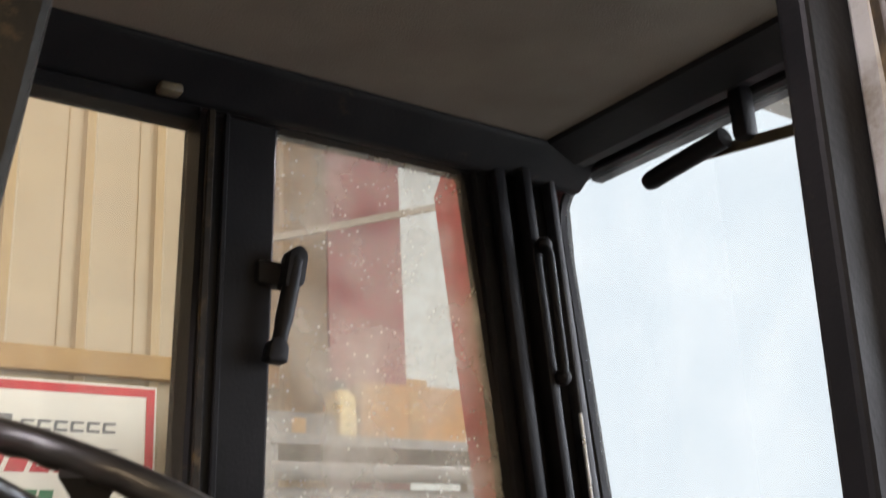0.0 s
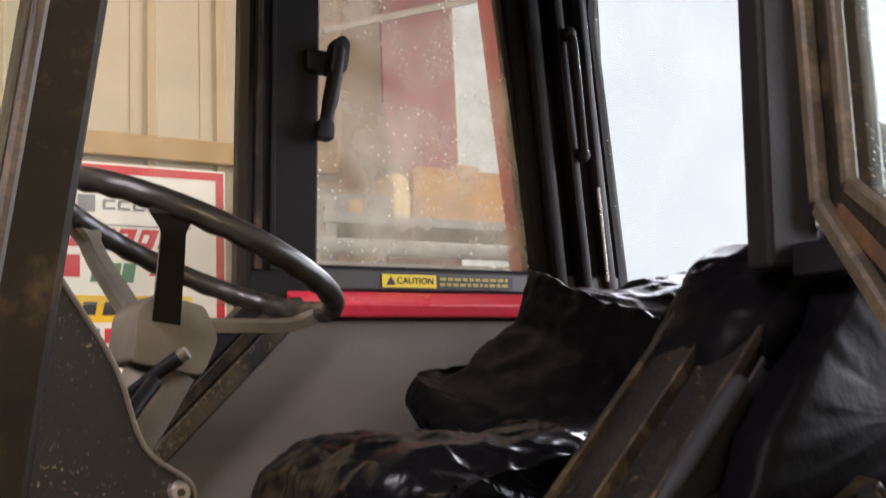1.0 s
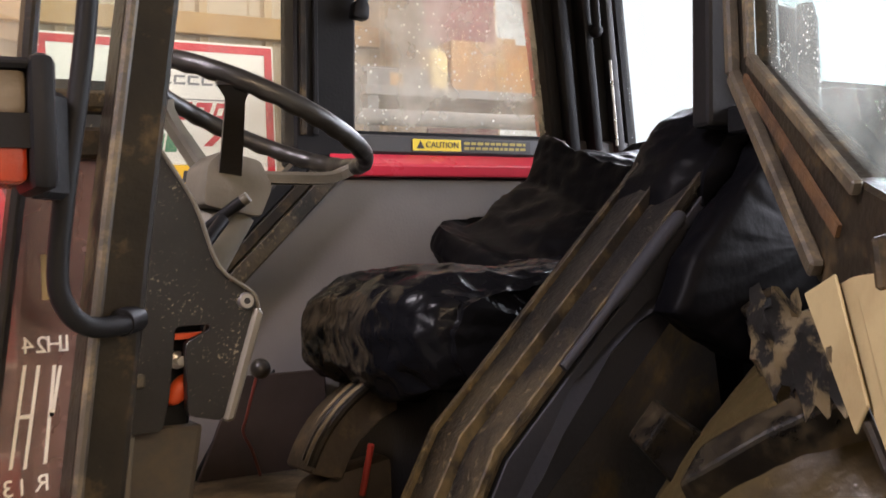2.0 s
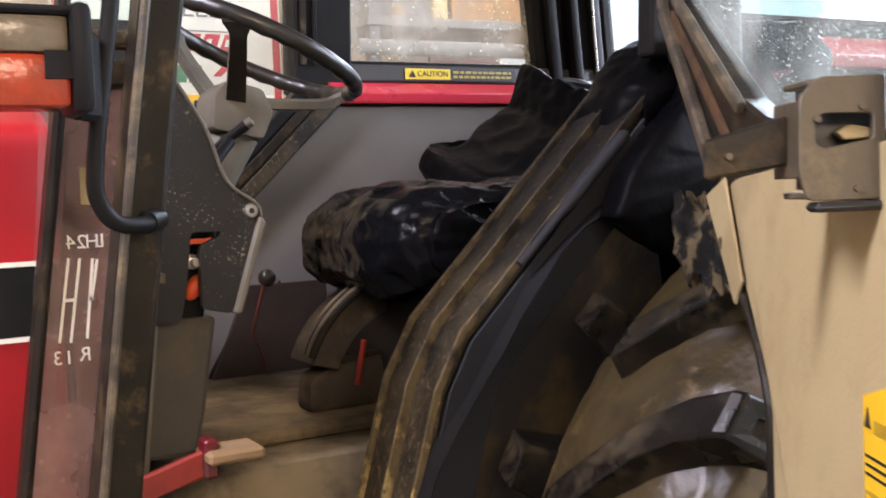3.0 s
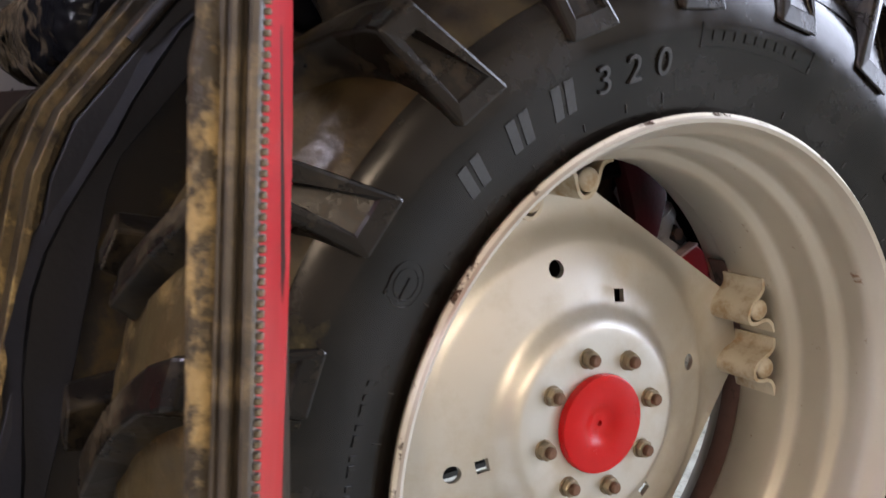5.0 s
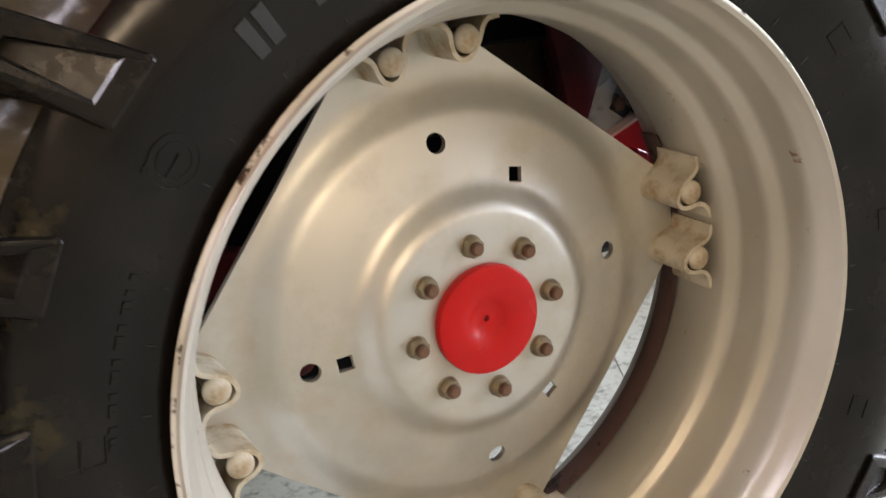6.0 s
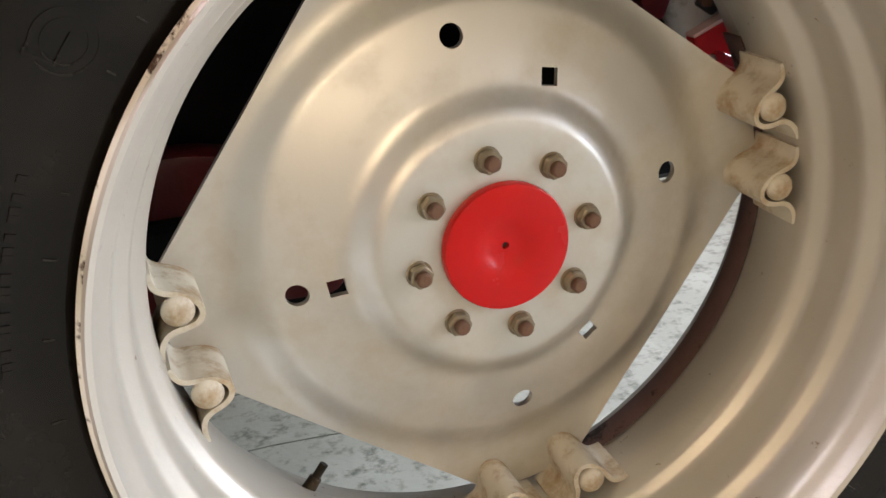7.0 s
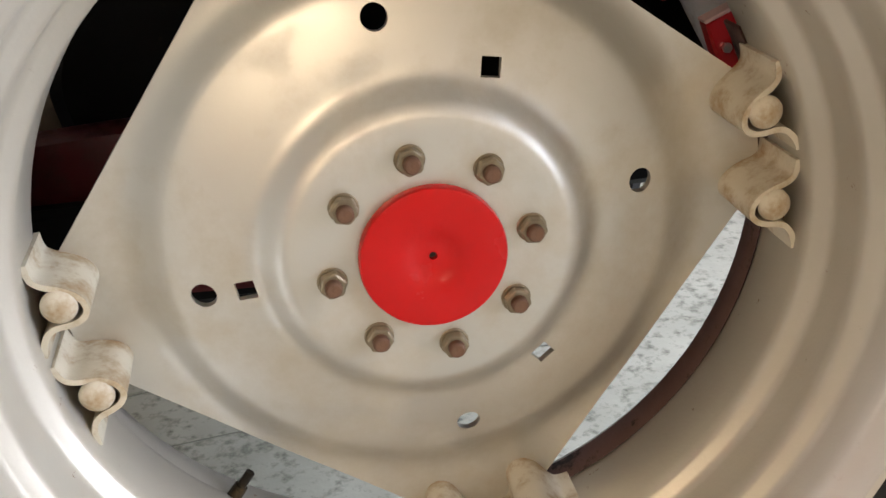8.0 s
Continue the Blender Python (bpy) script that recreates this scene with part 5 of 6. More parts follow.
for x0, z0, x1, z1 in ((-1.131, 1.217, -1.116, 1.311), (-1.119, 1.216, -1.104, 1.310), (-1.101, 1.219, -1.090, 1.309), (-1.0935, 1.262, -1.085, 1.308)):
    pane_line(x0, z0, x1, z1)
part("gear_bar", prism([(-1.124, 1.262), (-1.1115, 1.262), (-1.1112, 1.2655), (-1.1235, 1.2655)], "y", 0.2555, 0.257), "white", pane)
part("gear_bar", prism([(-1.096, 1.262), (-1.0925, 1.262), (-1.0920, 1.2655), (-1.0955, 1.2655)], "y", 0.2555, 0.257), "white", pane)
mirror = Matrix(((-1, 0, 0, 0), (0, 0, -1, 0), (0, 1, 0, 0), (0, 0, 0, 1)))
for ch, x, z in (("4", -1.113, 1.328), ("2", -1.101, 1.328), ("H", -1.0895, 1.328), ("L", -1.081, 1.328), ("3", -1.134, 1.199), ("1", -1.122, 1.199), ("R", -1.104, 1.201)):
    writing(ch, 0.022, Matrix.Translation((x, 0.2555, z)) @ mirror, "white", "gear_letter", pane)
part("paper_label", box(-1.099, -1.086, 0.2555, 0.2572, 1.370, 1.412), "beige", pane, "small cream label")

# grab handle on the pillar
grab = smooth_line([(-1.060, 0.165, 1.75), (-1.074, 0.155, 1.60), (-1.095, 0.15, 1.47), (-1.104, 0.15, 1.395), (-1.098, 0.152, 1.365), (-1.080, 0.158, 1.348), (-1.050, 0.175, 1.346), (-1.030, 0.195, 1.350)], 5)
part("grab_handle", tube(grab, 0.0092, 12), "black", tractor, "black tubular grab handle", True)
part("grab_foot", tube([(-1.045, 0.182, 1.348), (-1.028, 0.20, 1.351)], 0.013, 12), "black", tractor, smooth=True)

# front indicator lamp on its bracket
lx0, lx1, lz0, lz1, ly = -1.215, -1.133, 1.462, 1.548, 0.075
lampbody = part("indicator_lamp", box(lx1 - 0.006, lx1 + 0.014, ly - 0.03, ly + 0.055, lz0 - 0.006, lz1 + 0.012, 0.008, 2), "black", tractor, "front indicator lamp with orange and clear lens", True)
part("orange_lens", box(lx0, lx1 - 0.006, ly - 0.02, ly + 0.045, lz0, lz0 + 0.050, 0.006, 2), "lens", lampbody, smooth=True)
part("clear_lens", box(lx0, lx1 - 0.006, ly - 0.02, ly + 0.045, lz0 + 0.050, lz1, 0.006, 2), "lensw", lampbody, smooth=True)
part("lamp_cover", box(lx0 - 0.004, lx1 + 0.01, ly - 0.024, ly + 0.05, lz1, lz1 + 0.008, 0.003), "black", lampbody)
part("lamp_arm", beam((lx1 + 0.008, 0.118, 1.50), (-1.098, 0.152, 1.50), 0.020, 0.09, bev=0.005), "black", lampbody)
part("lens_plate", box(lx1 - 0.03, lx1 - 0.004, ly - 0.0235, ly - 0.0195, 1.488, 1.514), "black", lampbody)

# bonnet
bon = part("bonnet", prism(rounded([(0.40, 0.85), (1.06, 0.85), (1.06, 1.42), (0.98, 1.50), (0.48, 1.50), (0.40, 1.465)], [0, 0, 0.03, 0.05, 0.05, 0.03]), "x", -2.9, -1.10, 0.008, 2), "red", tractor, "red tractor bonnet with a black stripe", True)
part("stripe", box(-2.9, -1.102, 0.395, 0.3995, 1.212, 1.298), "black", bon)
part("stripe_edge", box(-2.9, -1.102, 0.394, 0.3985, 1.298, 1.304), "white", bon)
part("stripe_edge", box(-2.9, -1.102, 0.394, 0.3985, 1.206, 1.212), "white", bon)
part("bulkhead", box(-1.098, -1.085, 0.42, 1.25, 0.66, 1.28, 0.004), "black", tractor)

# sloping door sill that follows the wheel, and the upright below it
slope = [(-0.262, 1.559), (-0.650, 1.186), (-0.690, 1.115), (-0.765, 0.87), (-0.86, 0.60)]


def sill_strip(y0, y1, lift, thick, mat, name="sill_strip", label=""):
    """A plate along the sloping sill between two depths; lift raises it towards the doorway."""
    pts = [Vector((x, z)) for x, z in slope]
    rows = []
    for i, p in enumerate(pts):
        d = (pts[min(i + 1, len(pts) - 1)] - pts[max(i - 1, 0)]).normalized()
        n = Vector((d.y, -d.x))
        n = -n if n.x > 0 else n
        rows.append((p + n * lift, p + n * (lift - thick)))
    poly = [r[0] for r in rows] + [r[1] for r in rows[::-1]]
    return part(name, prism([tuple(q) for q in poly], "y", y0, y1, 0.0016, 1), mat, tractor, label)


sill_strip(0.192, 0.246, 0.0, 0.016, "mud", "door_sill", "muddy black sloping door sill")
sill_strip(0.246, 0.250, 0.014, 0.03, "mudedge")
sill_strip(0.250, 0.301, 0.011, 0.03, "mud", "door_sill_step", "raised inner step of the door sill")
sill_strip(0.187, 0.192, 0.004, 0.012, "mudedge")
sill_strip(0.301, 0.310, 0.018, 0.04, "mudedge")
sill_strip(0.187, 0.296, -0.018, 0.07, "cloth", "sill_underside", "black rubber under the door sill")
part("sill_cap", tube(smooth_line([(-0.56, 0.184, 1.268), (-0.47, 0.183, 1.352), (-0.40, 0.182, 1.418), (-0.375, 0.184, 1.438)], 4), [0.006] * 4 + [0.010] * 8 + [0.007], 10), "cloth", tractor, "rounded rubber end of the sill edge", True)

# rear door pillar
part("rear_door_pillar", prism([(-0.337, 1.545), (-0.260, 1.545), (-0.218, 2.36), (-0.298, 2.36)], "y", NEAR - 0.02, NEAR + 0.012, 0.006, 2), "black", tractor, "black rear door pillar")
part("pillar_channel", prism([(-0.271, 1.585), (-0.241, 1.585), (-0.200, 2.36), (-0.232, 2.36)], "y", NEAR - 0.045, NEAR - 0.02, 0.004), "channel", tractor)
part("hinge_bracket", merge(prism([(0.045, 1.55), (0.084, 1.55), (0.084, 1.681), (0.075, 1.677), (0.045, 1.660)], "x", -0.335, -0.305, 0.004), box(-0.305, -0.285, 0.06, 0.175, 1.535, 1.57, 0.004), tube([(-0.325, 0.026, 1.50), (-0.325, 0.026, 1.645), (-0.325, 0.028, 1.662)], [0.012, 0.012, 0.009], 12)), "black", tractor, "dark hinge bracket with a round pin", True)
part("near_quarter_panel", prism([(-0.30, 1.50), (-0.27, 1.56), (-0.22, 1.62), (0.45, 1.62), (0.50, 1.60), (0.64, 1.585), (0.64, 1.2), (0.45, 1.0), (-0.24, 1.0)], "y", 0.203, 0.25, 0.006), "bagmatte", tractor, "black rear quarter panel")
part("red_quarter_strip", prism([(0.203, 1.536), (0.186, 1.540), (0.180, 1.558), (0.190, 1.578), (0.203, 1.590)], "x", -0.20, 0.50, 0.003, 2), "red", tractor, "red painted strip along the quarter panel", True)
part("near_quarter_pane", box(-0.22, 0.43, 0.222, 0.226, 1.62, 2.33), "clear", tractor).visible_shadow = False

# wheel arch: dark inner skirt between sill and tyre
def arch_mesh(k0, k1):
    """One run of the wheel arch's cross-section, swept round the wheel."""
    bm = bmesh.new()
    rows = []
    for k in range(41):
        a = radians(35 + 165 * k / 40)
        r = 0.785 + 0.008 * math.sin(k * 0.9)
        cross = ((r, 0.19, 0.98), (r - 0.022, 0.178, 1.0), (r - 0.045, 0.21, 1.0), (0.62, 0.26, 1.0), (0.45, 0.30, 1.0))
        rows.append([bm.verts.new((q * math.cos(a), y + (0.012 * noise.noise(Vector((q * 9, k * 0.6, 1))) if q < 0.8 else 0), 0.69 + q * f * math.sin(a))) for q, y, f in cross[k0:k1]])
    for p, q in zip(rows, rows[1:]):
        for k in range(k1 - k0 - 1):
            bm.faces.new((p[k], p[k + 1], q[k + 1], q[k]))
    bmesh.ops.solidify(bm, geom=bm.faces[:], thickness=0.012)
    return bm


arch = part("wheel_arch", arch_mesh(0, 3), "cloth", tractor, "black rubber wheel arch skirt", True)
part("arch_liner", arch_mesh(2, 5), "liner", arch, "mud-stained dark arch liner", True)

# ---- platform, controls ----
part("platform", merge(box(-1.08, -0.25, 0.55, 1.235, 0.62, 0.965, 0.02, 2), box(-0.86, -0.25, 0.66, 1.235, 0.965, 0.992, 0.012, 2)), "khaki", tractor, "dust-covered cab platform", True)
part("seat_console", prism(rounded([(-0.645, 0.99), (-0.30, 0.99), (-0.30, 1.09), (-0.50, 1.085), (-0.60, 1.07), (-0.640, 1.055)], 0.02), "y", 0.735, 0.80, 0.012, 2), "brownbox", tractor, "dusty brown console under the seat", True)
for k in range(5):
    arc = [(-0.43 - 0.235 * math.cos(t) + 0.006 * k, 0.70 + 0.024 * k, 1.02 + 0.215 * math.sin(t)) for t in [0.35 + i * 0.085 for i in range(13)]]
    part("lever_slot", tube(arc, 0.0075, 8), "khaki" if k % 2 else "frame", tractor, smooth=True)
arc = [(math.cos(t), math.sin(t)) for t in [0.3 + i * 0.09 for i in range(14)]]
part("slot_quadrant", prism([(-0.43 - 0.228 * c, 1.02 + 0.208 * q) for c, q in arc] + [(-0.43 - 0.175 * c, 1.02 + 0.155 * q) for c, q in arc[::-1]], "y", 0.705, 0.81, 0.003), "brownbox", tractor, "curved dusty lever quadrant")
part("seat_base", box(-0.50, -0.14, 0.56, 0.94, 0.99, 1.25, 0.02, 2), "black", tractor, "black seat base")
part("maroon_plate", prism([(-0.672, 0.985), (-0.585, 1.185), (-0.40, 1.185), (-0.40, 0.97)], "y", 1.205, 1.215, 0.002), "maroon", tractor, "dull maroon steel plate by the lever")
gear = part("gear_lever", tube(smooth_line([(-0.547, 1.195, 0.985), (-0.575, 1.16, 1.045), (-0.605, 1.125, 1.090), (-0.603, 1.11, 1.120), (-0.585, 1.09, 1.205)], 5), 0.0030, 10), material("worn_lever_paint", (0.16, 0.030, 0.024), (0.10, 0.030, 0.022), 0.5), tractor, "thin red cranked lever with a black knob", True)
bm = bmesh.new()
bmesh.ops.create_uvsphere(bm, u_segments=18, v_segments=12, radius=0.019)
bmesh.ops.translate(bm, verts=bm.verts, vec=(-0.58, 1.09, 1.208))
part("knob", bm, "wheelrim", gear, "glossy black ball knob", True)
part("red_lever", tube([(-0.556, 0.725, 1.035), (-0.550, 0.700, 1.115)], 0.0055, 10), "redlever", tractor, "short orange-red lever", True)

# dash console
dash = part("dash_side_panel", prism(rounded([(-0.925, 1.555), (-0.875, 1.475), (-0.848, 1.395), (-0.804, 1.362), (-0.800, 1.340), (-0.812, 1.315), (-0.838, 1.235), (-0.850, 1.205), (-0.893, 1.215), (-0.893, 1.305), (-0.862, 1.318), (-0.862, 1.325), (-0.905, 1.325), (-0.915, 1.24), (-0.925, 1.20), (-1.10, 1.20), (-1.10, 1.62), (-0.96, 1.62)], 0.008, 3), "y", 0.500, 0.516, 0.003), "dash", tractor, "black dust-speckled dash side panel", True)
part("dash_body", prism([(-0.95, 1.56), (-0.905, 1.46), (-0.88, 1.38), (-0.85, 1.34), (-0.88, 1.19), (-1.10, 1.19), (-1.10, 1.60)], "y", 0.545, 0.95, 0.006), "black", dash)
part("dash_rim", tube(smooth_line([(-0.93, 0.497, 1.56), (-0.878, 0.495, 1.475), (-0.850, 0.495, 1.397), (-0.806, 0.497, 1.362), (-0.799, 0.499, 1.338)], 4), 0.0026, 8), "spoke", dash, smooth=True)
part("dash_edge", prism([(-0.804, 1.345), (-0.794, 1.335), (-0.838, 1.205), (-0.850, 1.205)], "y", 0.49, 0.555, 0.003), "hubgrey", dash)
part("bolt", lathe([(0.0001, -0.006), (0.009, -0.006), (0.011, -0.003), (0.011, 0.0)], 18, (-0.815, 0.50, 1.352)), "chrome", dash, smooth=True)
part("bolt_socket", lathe([(0.0001, -0.0065), (0.0045, -0.0065), (0.0045, -0.004)], 6, (-0.815, 0.50, 1.352)), "ink", dash)
part("orange_strip", box(-0.900, -0.862, 0.52, 0.545, 1.308, 1.315), "orange", dash)
part("orange_rod", tube([(-0.860, 0.525, 1.308), (-0.878, 0.525, 1.225)], 0.0025, 8), "orange", dash)
bm = bmesh.new()
bmesh.ops.create_uvsphere(bm, u_segments=14, v_segments=10, radius=0.018)
bmesh.ops.transform(bm, matrix=Matrix.Translation((-0.893, 0.535, 1.245)) @ Matrix.Rotation(0.6, 4, "Y") @ Matrix.Diagonal((0.7, 0.6, 1.2, 1)), verts=bm.verts)
part("orange_connector", bm, "orange", dash, "orange plastic plug", True)
part("key_barrel", lathe([(0.0001, -0.02), (0.006, -0.02), (0.006, 0.0), (0.011, 0.0), (0.011, 0.012)], 14, (-0.895, 0.53, 1.282)), "chrome", dash, smooth=True)
part("bracket_tab", box(-0.972, -0.946, 0.488, 0.50, 1.255, 1.272, 0.003), "latch", dash)
part("console_box", prism([(-1.06, 1.20), (-0.862, 1.20), (-0.885, 1.065), (-0.90, 1.0), (-1.06, 1.0)], "y", 0.535, 0.90, 0.008, 2), "console", tractor, "brown-grey lower console box")
part("console_plate", prism([(-1.08, 1.20), (-0.96, 1.20), (-0.985, 0.98), (-1.08, 0.98)], "y", 0.49, 0.50, 0.002), "hubgrey", tractor)

pedal = part("clutch_pedal", beam((-1.06, 0.43, 0.975), (-0.915, 0.44, 1.012), 0.012, 0.036, bev=0.003), "redlever", tractor, "red pedal arm with a worn pad")
part("pad", box(-0.925, -0.845, 0.40, 0.47, 1.012, 1.030, 0.005), material("worn_tan_pad", (0.30, 0.19, 0.095), (0.22, 0.14, 0.07), 0.6), pedal)
part("pad_bracket", box(-0.925, -0.905, 0.42, 0.455, 0.99, 1.045, 0.004), "darkred", pedal)

# steering wheel on its column
SC, SR, TILT = Vector((-0.728, 0.694, 1.6146)), 0.178, radians(24)
st = Matrix.Translation(SC) @ Matrix.Rotation(radians(3.5), 4, "X") @ Matrix.Rotation(TILT, 4, "Y")
bm = bmesh.new()
rows = []
for k in range(120):
    a = 2 * math.pi * k / 120
    row = []
    for j in range(14):
        b = 2 * math.pi * j / 14
        # finger waves on the underside of the grip
        grip = 0.0122 + (0.0011 * math.sin(a * 30) if math.sin(b) < -0.1 or math.cos(b) < -0.4 else 0.0)
        row.append(bm.verts.new(st @ Vector(((SR + grip * math.cos(b)) * math.cos(a), (SR + grip * math.cos(b)) * math.sin(a), grip * 1.12 * math.sin(b)))))
    rows.append(row)
for i in range(120):
    p, q = rows[i], rows[(i + 1) % 120]
    for j in range(14):
        bm.faces.new((p[j], p[(j + 1) % 14], q[(j + 1) % 14], q[j]))
sw = part("steering_wheel", bm, "wheelrim", tractor, "black steering wheel with three dusty spokes", True)
HEAD = Vector((-0.757, 0.72, 1.515))


def spoke_mesh(a):
    """Flat pressed spoke that flares where it meets the rim and drops to the column head."""
    rim = st @ Vector((SR * math.cos(a), SR * math.sin(a), -0.004))
    d = (rim - HEAD)
    flat = Vector((d.x, d.y, 0)).normalized()
    end = HEAD + flat * 0.035 + Vector((0, 0, 0.012))
    bend = rim.lerp(end, 0.22) + Vector((0, 0, -0.010))
    pts = smooth_line([rim, bend, rim.lerp(end, 0.62) + Vector((0, 0, -0.006)), end], 5)
    side = Vector((-flat.y, flat.x, 0))
    bm = bmesh.new()
    rows = []
    for i, p in enumerate(pts):
        t = (pts[min(i + 1, len(pts) - 1)] - pts[max(i - 1, 0)]).normalized()
        up = side.cross(t).normalized()
        w = 0.0115 + 0.013 * max(0, 1 - i / 2.5) + 0.005 * i / len(pts)
        rows.append([bm.verts.new(p + side * u * w + up * v * 0.009) for u, v in ((-1, -1), (1, -1), (1, 0.4), (0.7, 1), (-0.7, 1), (-1, 0.4))])
    for p, q in zip(rows, rows[1:]):
        for k in range(6):
            bm.faces.new((p[k], p[(k + 1) % 6], q[(k + 1) % 6], q[k]))
    bm.faces.new(rows[0][::-1])
    bm.faces.new(rows[-1])
    return bm


for a, mat in ((-118, "wheelrim"), (2, "spoke"), (122, "spoke")):
    part("spoke", spoke_mesh(radians(a)), mat, sw)
# column head: box with a sloping, bevelled top
hb = prism(rounded([(-0.046, -0.042), (0.040, -0.042), (0.050, 0.004), (0.026, 0.038), (-0.034, 0.040), (-0.050, 0.016)], 0.008, 3), "y", -0.050, 0.050, 0.008, 2)
bmesh.ops.transform(hb, matrix=Matrix.Translation(HEAD) @ Matrix.Rotation(radians(12), 4, "Y"), verts=hb.verts)
part("column_head", hb, "hubgrey", sw, "grey plastic column head", True)
part("column", tube([HEAD + Vector((0, 0, -0.035)), HEAD + Vector((-0.05, 0.01, -0.13)), HEAD + Vector((-0.10, 0.02, -0.24))], [0.040, 0.036, 0.036], 18), "hubgrey", sw, smooth=True)
stalk = part("stalk", tube([HEAD + Vector((-0.060, -0.045, -0.070)), HEAD + Vector((-0.008, -0.080, -0.028))], [0.006, 0.009], 12), "black", sw, "black switch stalk", True)
part("stalk_tip", tube([HEAD + Vector((-0.009, -0.079, -0.029)), HEAD + Vector((-0.001, -0.085, -0.023))], 0.008, 12), "spoke", stalk, smooth=True)
part("switch_lever", tube(smooth_line([(-0.80, 0.62, 1.46), (-0.83, 0.60, 1.43), (-0.86, 0.58, 1.39)], 4), 0.009, 10), "black", sw, smooth=True)

# window handle on the side window
wh = part("window_handle", tube(smooth_line([(-0.258, FAR - 0.045, 2.085), (-0.262, FAR - 0.05, 2.055), (-0.277, FAR - 0.05, 1.985), (-0.290, FAR - 0.045, 1.918)], 5), [0.017] * 4 + [0.015] * 8 + [0.013] * 4, 14), "black", tractor, "black window latch handle", True)
part("handle_head", prism(rounded([(-0.284, 2.025), (-0.248, 2.030), (-0.238, 2.090), (-0.252, 2.104), (-0.272, 2.092)], 0.012), "y", FAR - 0.062, FAR - 0.03, 0.006, 2), "black", wh, smooth=True)
part("handle_base", box(-0.318, -0.262, FAR - 0.035, FAR, 2.035, 2.078, 0.008, 2), "black", wh, smooth=True)
part("handle_foot", prism(rounded([(-0.313, 1.903), (-0.276, 1.899), (-0.273, 1.931), (-0.288, 1.946), (-0.306, 1.936)], 0.008), "y", FAR - 0.06, FAR - 0.03, 0.005, 2), "black", wh, smooth=True)

# seat
seat = part("driver_seat", prism(rounded([(-0.56, 1.25), (-0.14, 1.25), (-0.13, 1.33), (-0.55, 1.33)], 0.04), "y", 0.50, 0.96, 0.03, 3), "black", tractor, "black driver seat", True)
part("backrest", prism(rounded([(-0.20, 1.30), (0.0, 1.30), (0.06, 1.46), (-0.04, 1.47)], 0.04), "y", 0.58, 0.96, 0.03, 3), "black", seat, smooth=True)

# ---- open cab door ----
HD, DD, DN = Vector((-0.39, 0.10, 0)), Vector((-0.476, -0.879, 0)), Vector((-0.879, 0.476, 0))
DOOR = Matrix(((DD.x, DN.x, 0, HD.x), (DD.y, DN.y, 0, HD.y), (0, 0, 1, 0), (0, 0, 0, 1)))


def on_door(bm):
    """From door coordinates (along the door, out of its inner face, up) to the world; the free edge is raked and the door leans."""
    for v in bm.verts:
        f, dz = max(v.co.x, 0.0) / 0.73, 1.25 - v.co.z
        v.co.x += 0.20 * dz * f
        v.co.y += 0.09 * dz * f
    bmesh.ops.transform(bm, matrix=DOOR, verts=bm.verts)
    return bm


D_OUT = [(0.050, 2.36), (0.050, 1.577), (0.255, 1.375), (0.31, 1.335), (0.455, 1.19), (0.466, 0.72), (0.735, 0.72), (0.735, 2.36)]
D_IN = [(0.122, 2.29), (0.122, 1.584), (0.36, 1.448), (0.43, 1.425), (0.52, 1.412), (0.53, 1.41), (0.70, 1.40), (0.70, 2.29)]
door = part("cab_door", on_door(ring_prism(D_OUT, D_IN, "y", -0.030, 0.0, 0.004)), "frame", tractor, "open black-framed cab door with a dusty inner panel")
part("door_channel", on_door(merge(beam((0.132, 0.006, 2.29), (0.132, 0.006, 1.588), 0.010, 0.014, bev=0.002), beam((0.132, 0.006, 1.588), (0.38, 0.006, 1.438), 0.010, 0.014, bev=0.002))), "seal", door)
part("door_channel", on_door(merge(beam((0.076, 0.006, 2.33), (0.076, 0.006, 1.58), 0.014, 0.018, bev=0.003), beam((0.076, 0.006, 1.58), (0.29, 0.006, 1.372), 0.014, 0.018, bev=0.003))), "seal", door)
part("door_rust", on_door(beam((0.10, 0.002, 1.572), (0.33, 0.002, 1.405), 0.004, 0.013)), material("rust_stain", (0.10, 0.048, 0.016), (0.05, 0.026, 0.012), 0.8, 0, 30, 0.3), door, "rust-stained channel")
part("door_glass", on_door(prism([(0.115, 2.30), (0.115, 1.578), (0.36, 1.438), (0.52, 1.40), (0.705, 1.39), (0.705, 2.30)], "y", -0.020, -0.016)), glass("spotted_door_glass", (0.86, 0.95, 0.93), 0.8, 0.11, 150), door, "rain-spotted door glass").visible_shadow = False
part("inner_panel", on_door(prism(rounded([(0.30, 1.350), (0.36, 1.368), (0.716, 1.39), (0.716, 0.73), (0.474, 0.73), (0.466, 1.17), (0.42, 1.23), (0.36, 1.30)], [0.01, 0.02, 0.004, 0.004, 0.004, 0.03, 0.02, 0.02], 3), "y", 0.0, 0.006, 0.002)), "beige", door, "dust-coated cream inner door panel")
part("panel_flap", on_door(prism([(0.275, 1.352), (0.345, 1.370), (0.40, 1.27), (0.375, 1.245)], "y", 0.010, 0.013, 0.001)), "beige", door)
bm = bmesh.new()
grid = [[bm.verts.new((0.10 + 0.245 * i / 22, 0.004, 1.345 - 0.092 * j / 10 + (0.010 * math.sin(i * 1.7) + 0.008 * math.sin(i * 0.6 + 2) if j in (0, 10) else 0))) for j in range(11)] for i in range(23)]
for i in range(22):
    for j in range(10):
        bm.faces.new((grid[i][j], grid[i + 1][j], grid[i + 1][j + 1], grid[i][j + 1]))
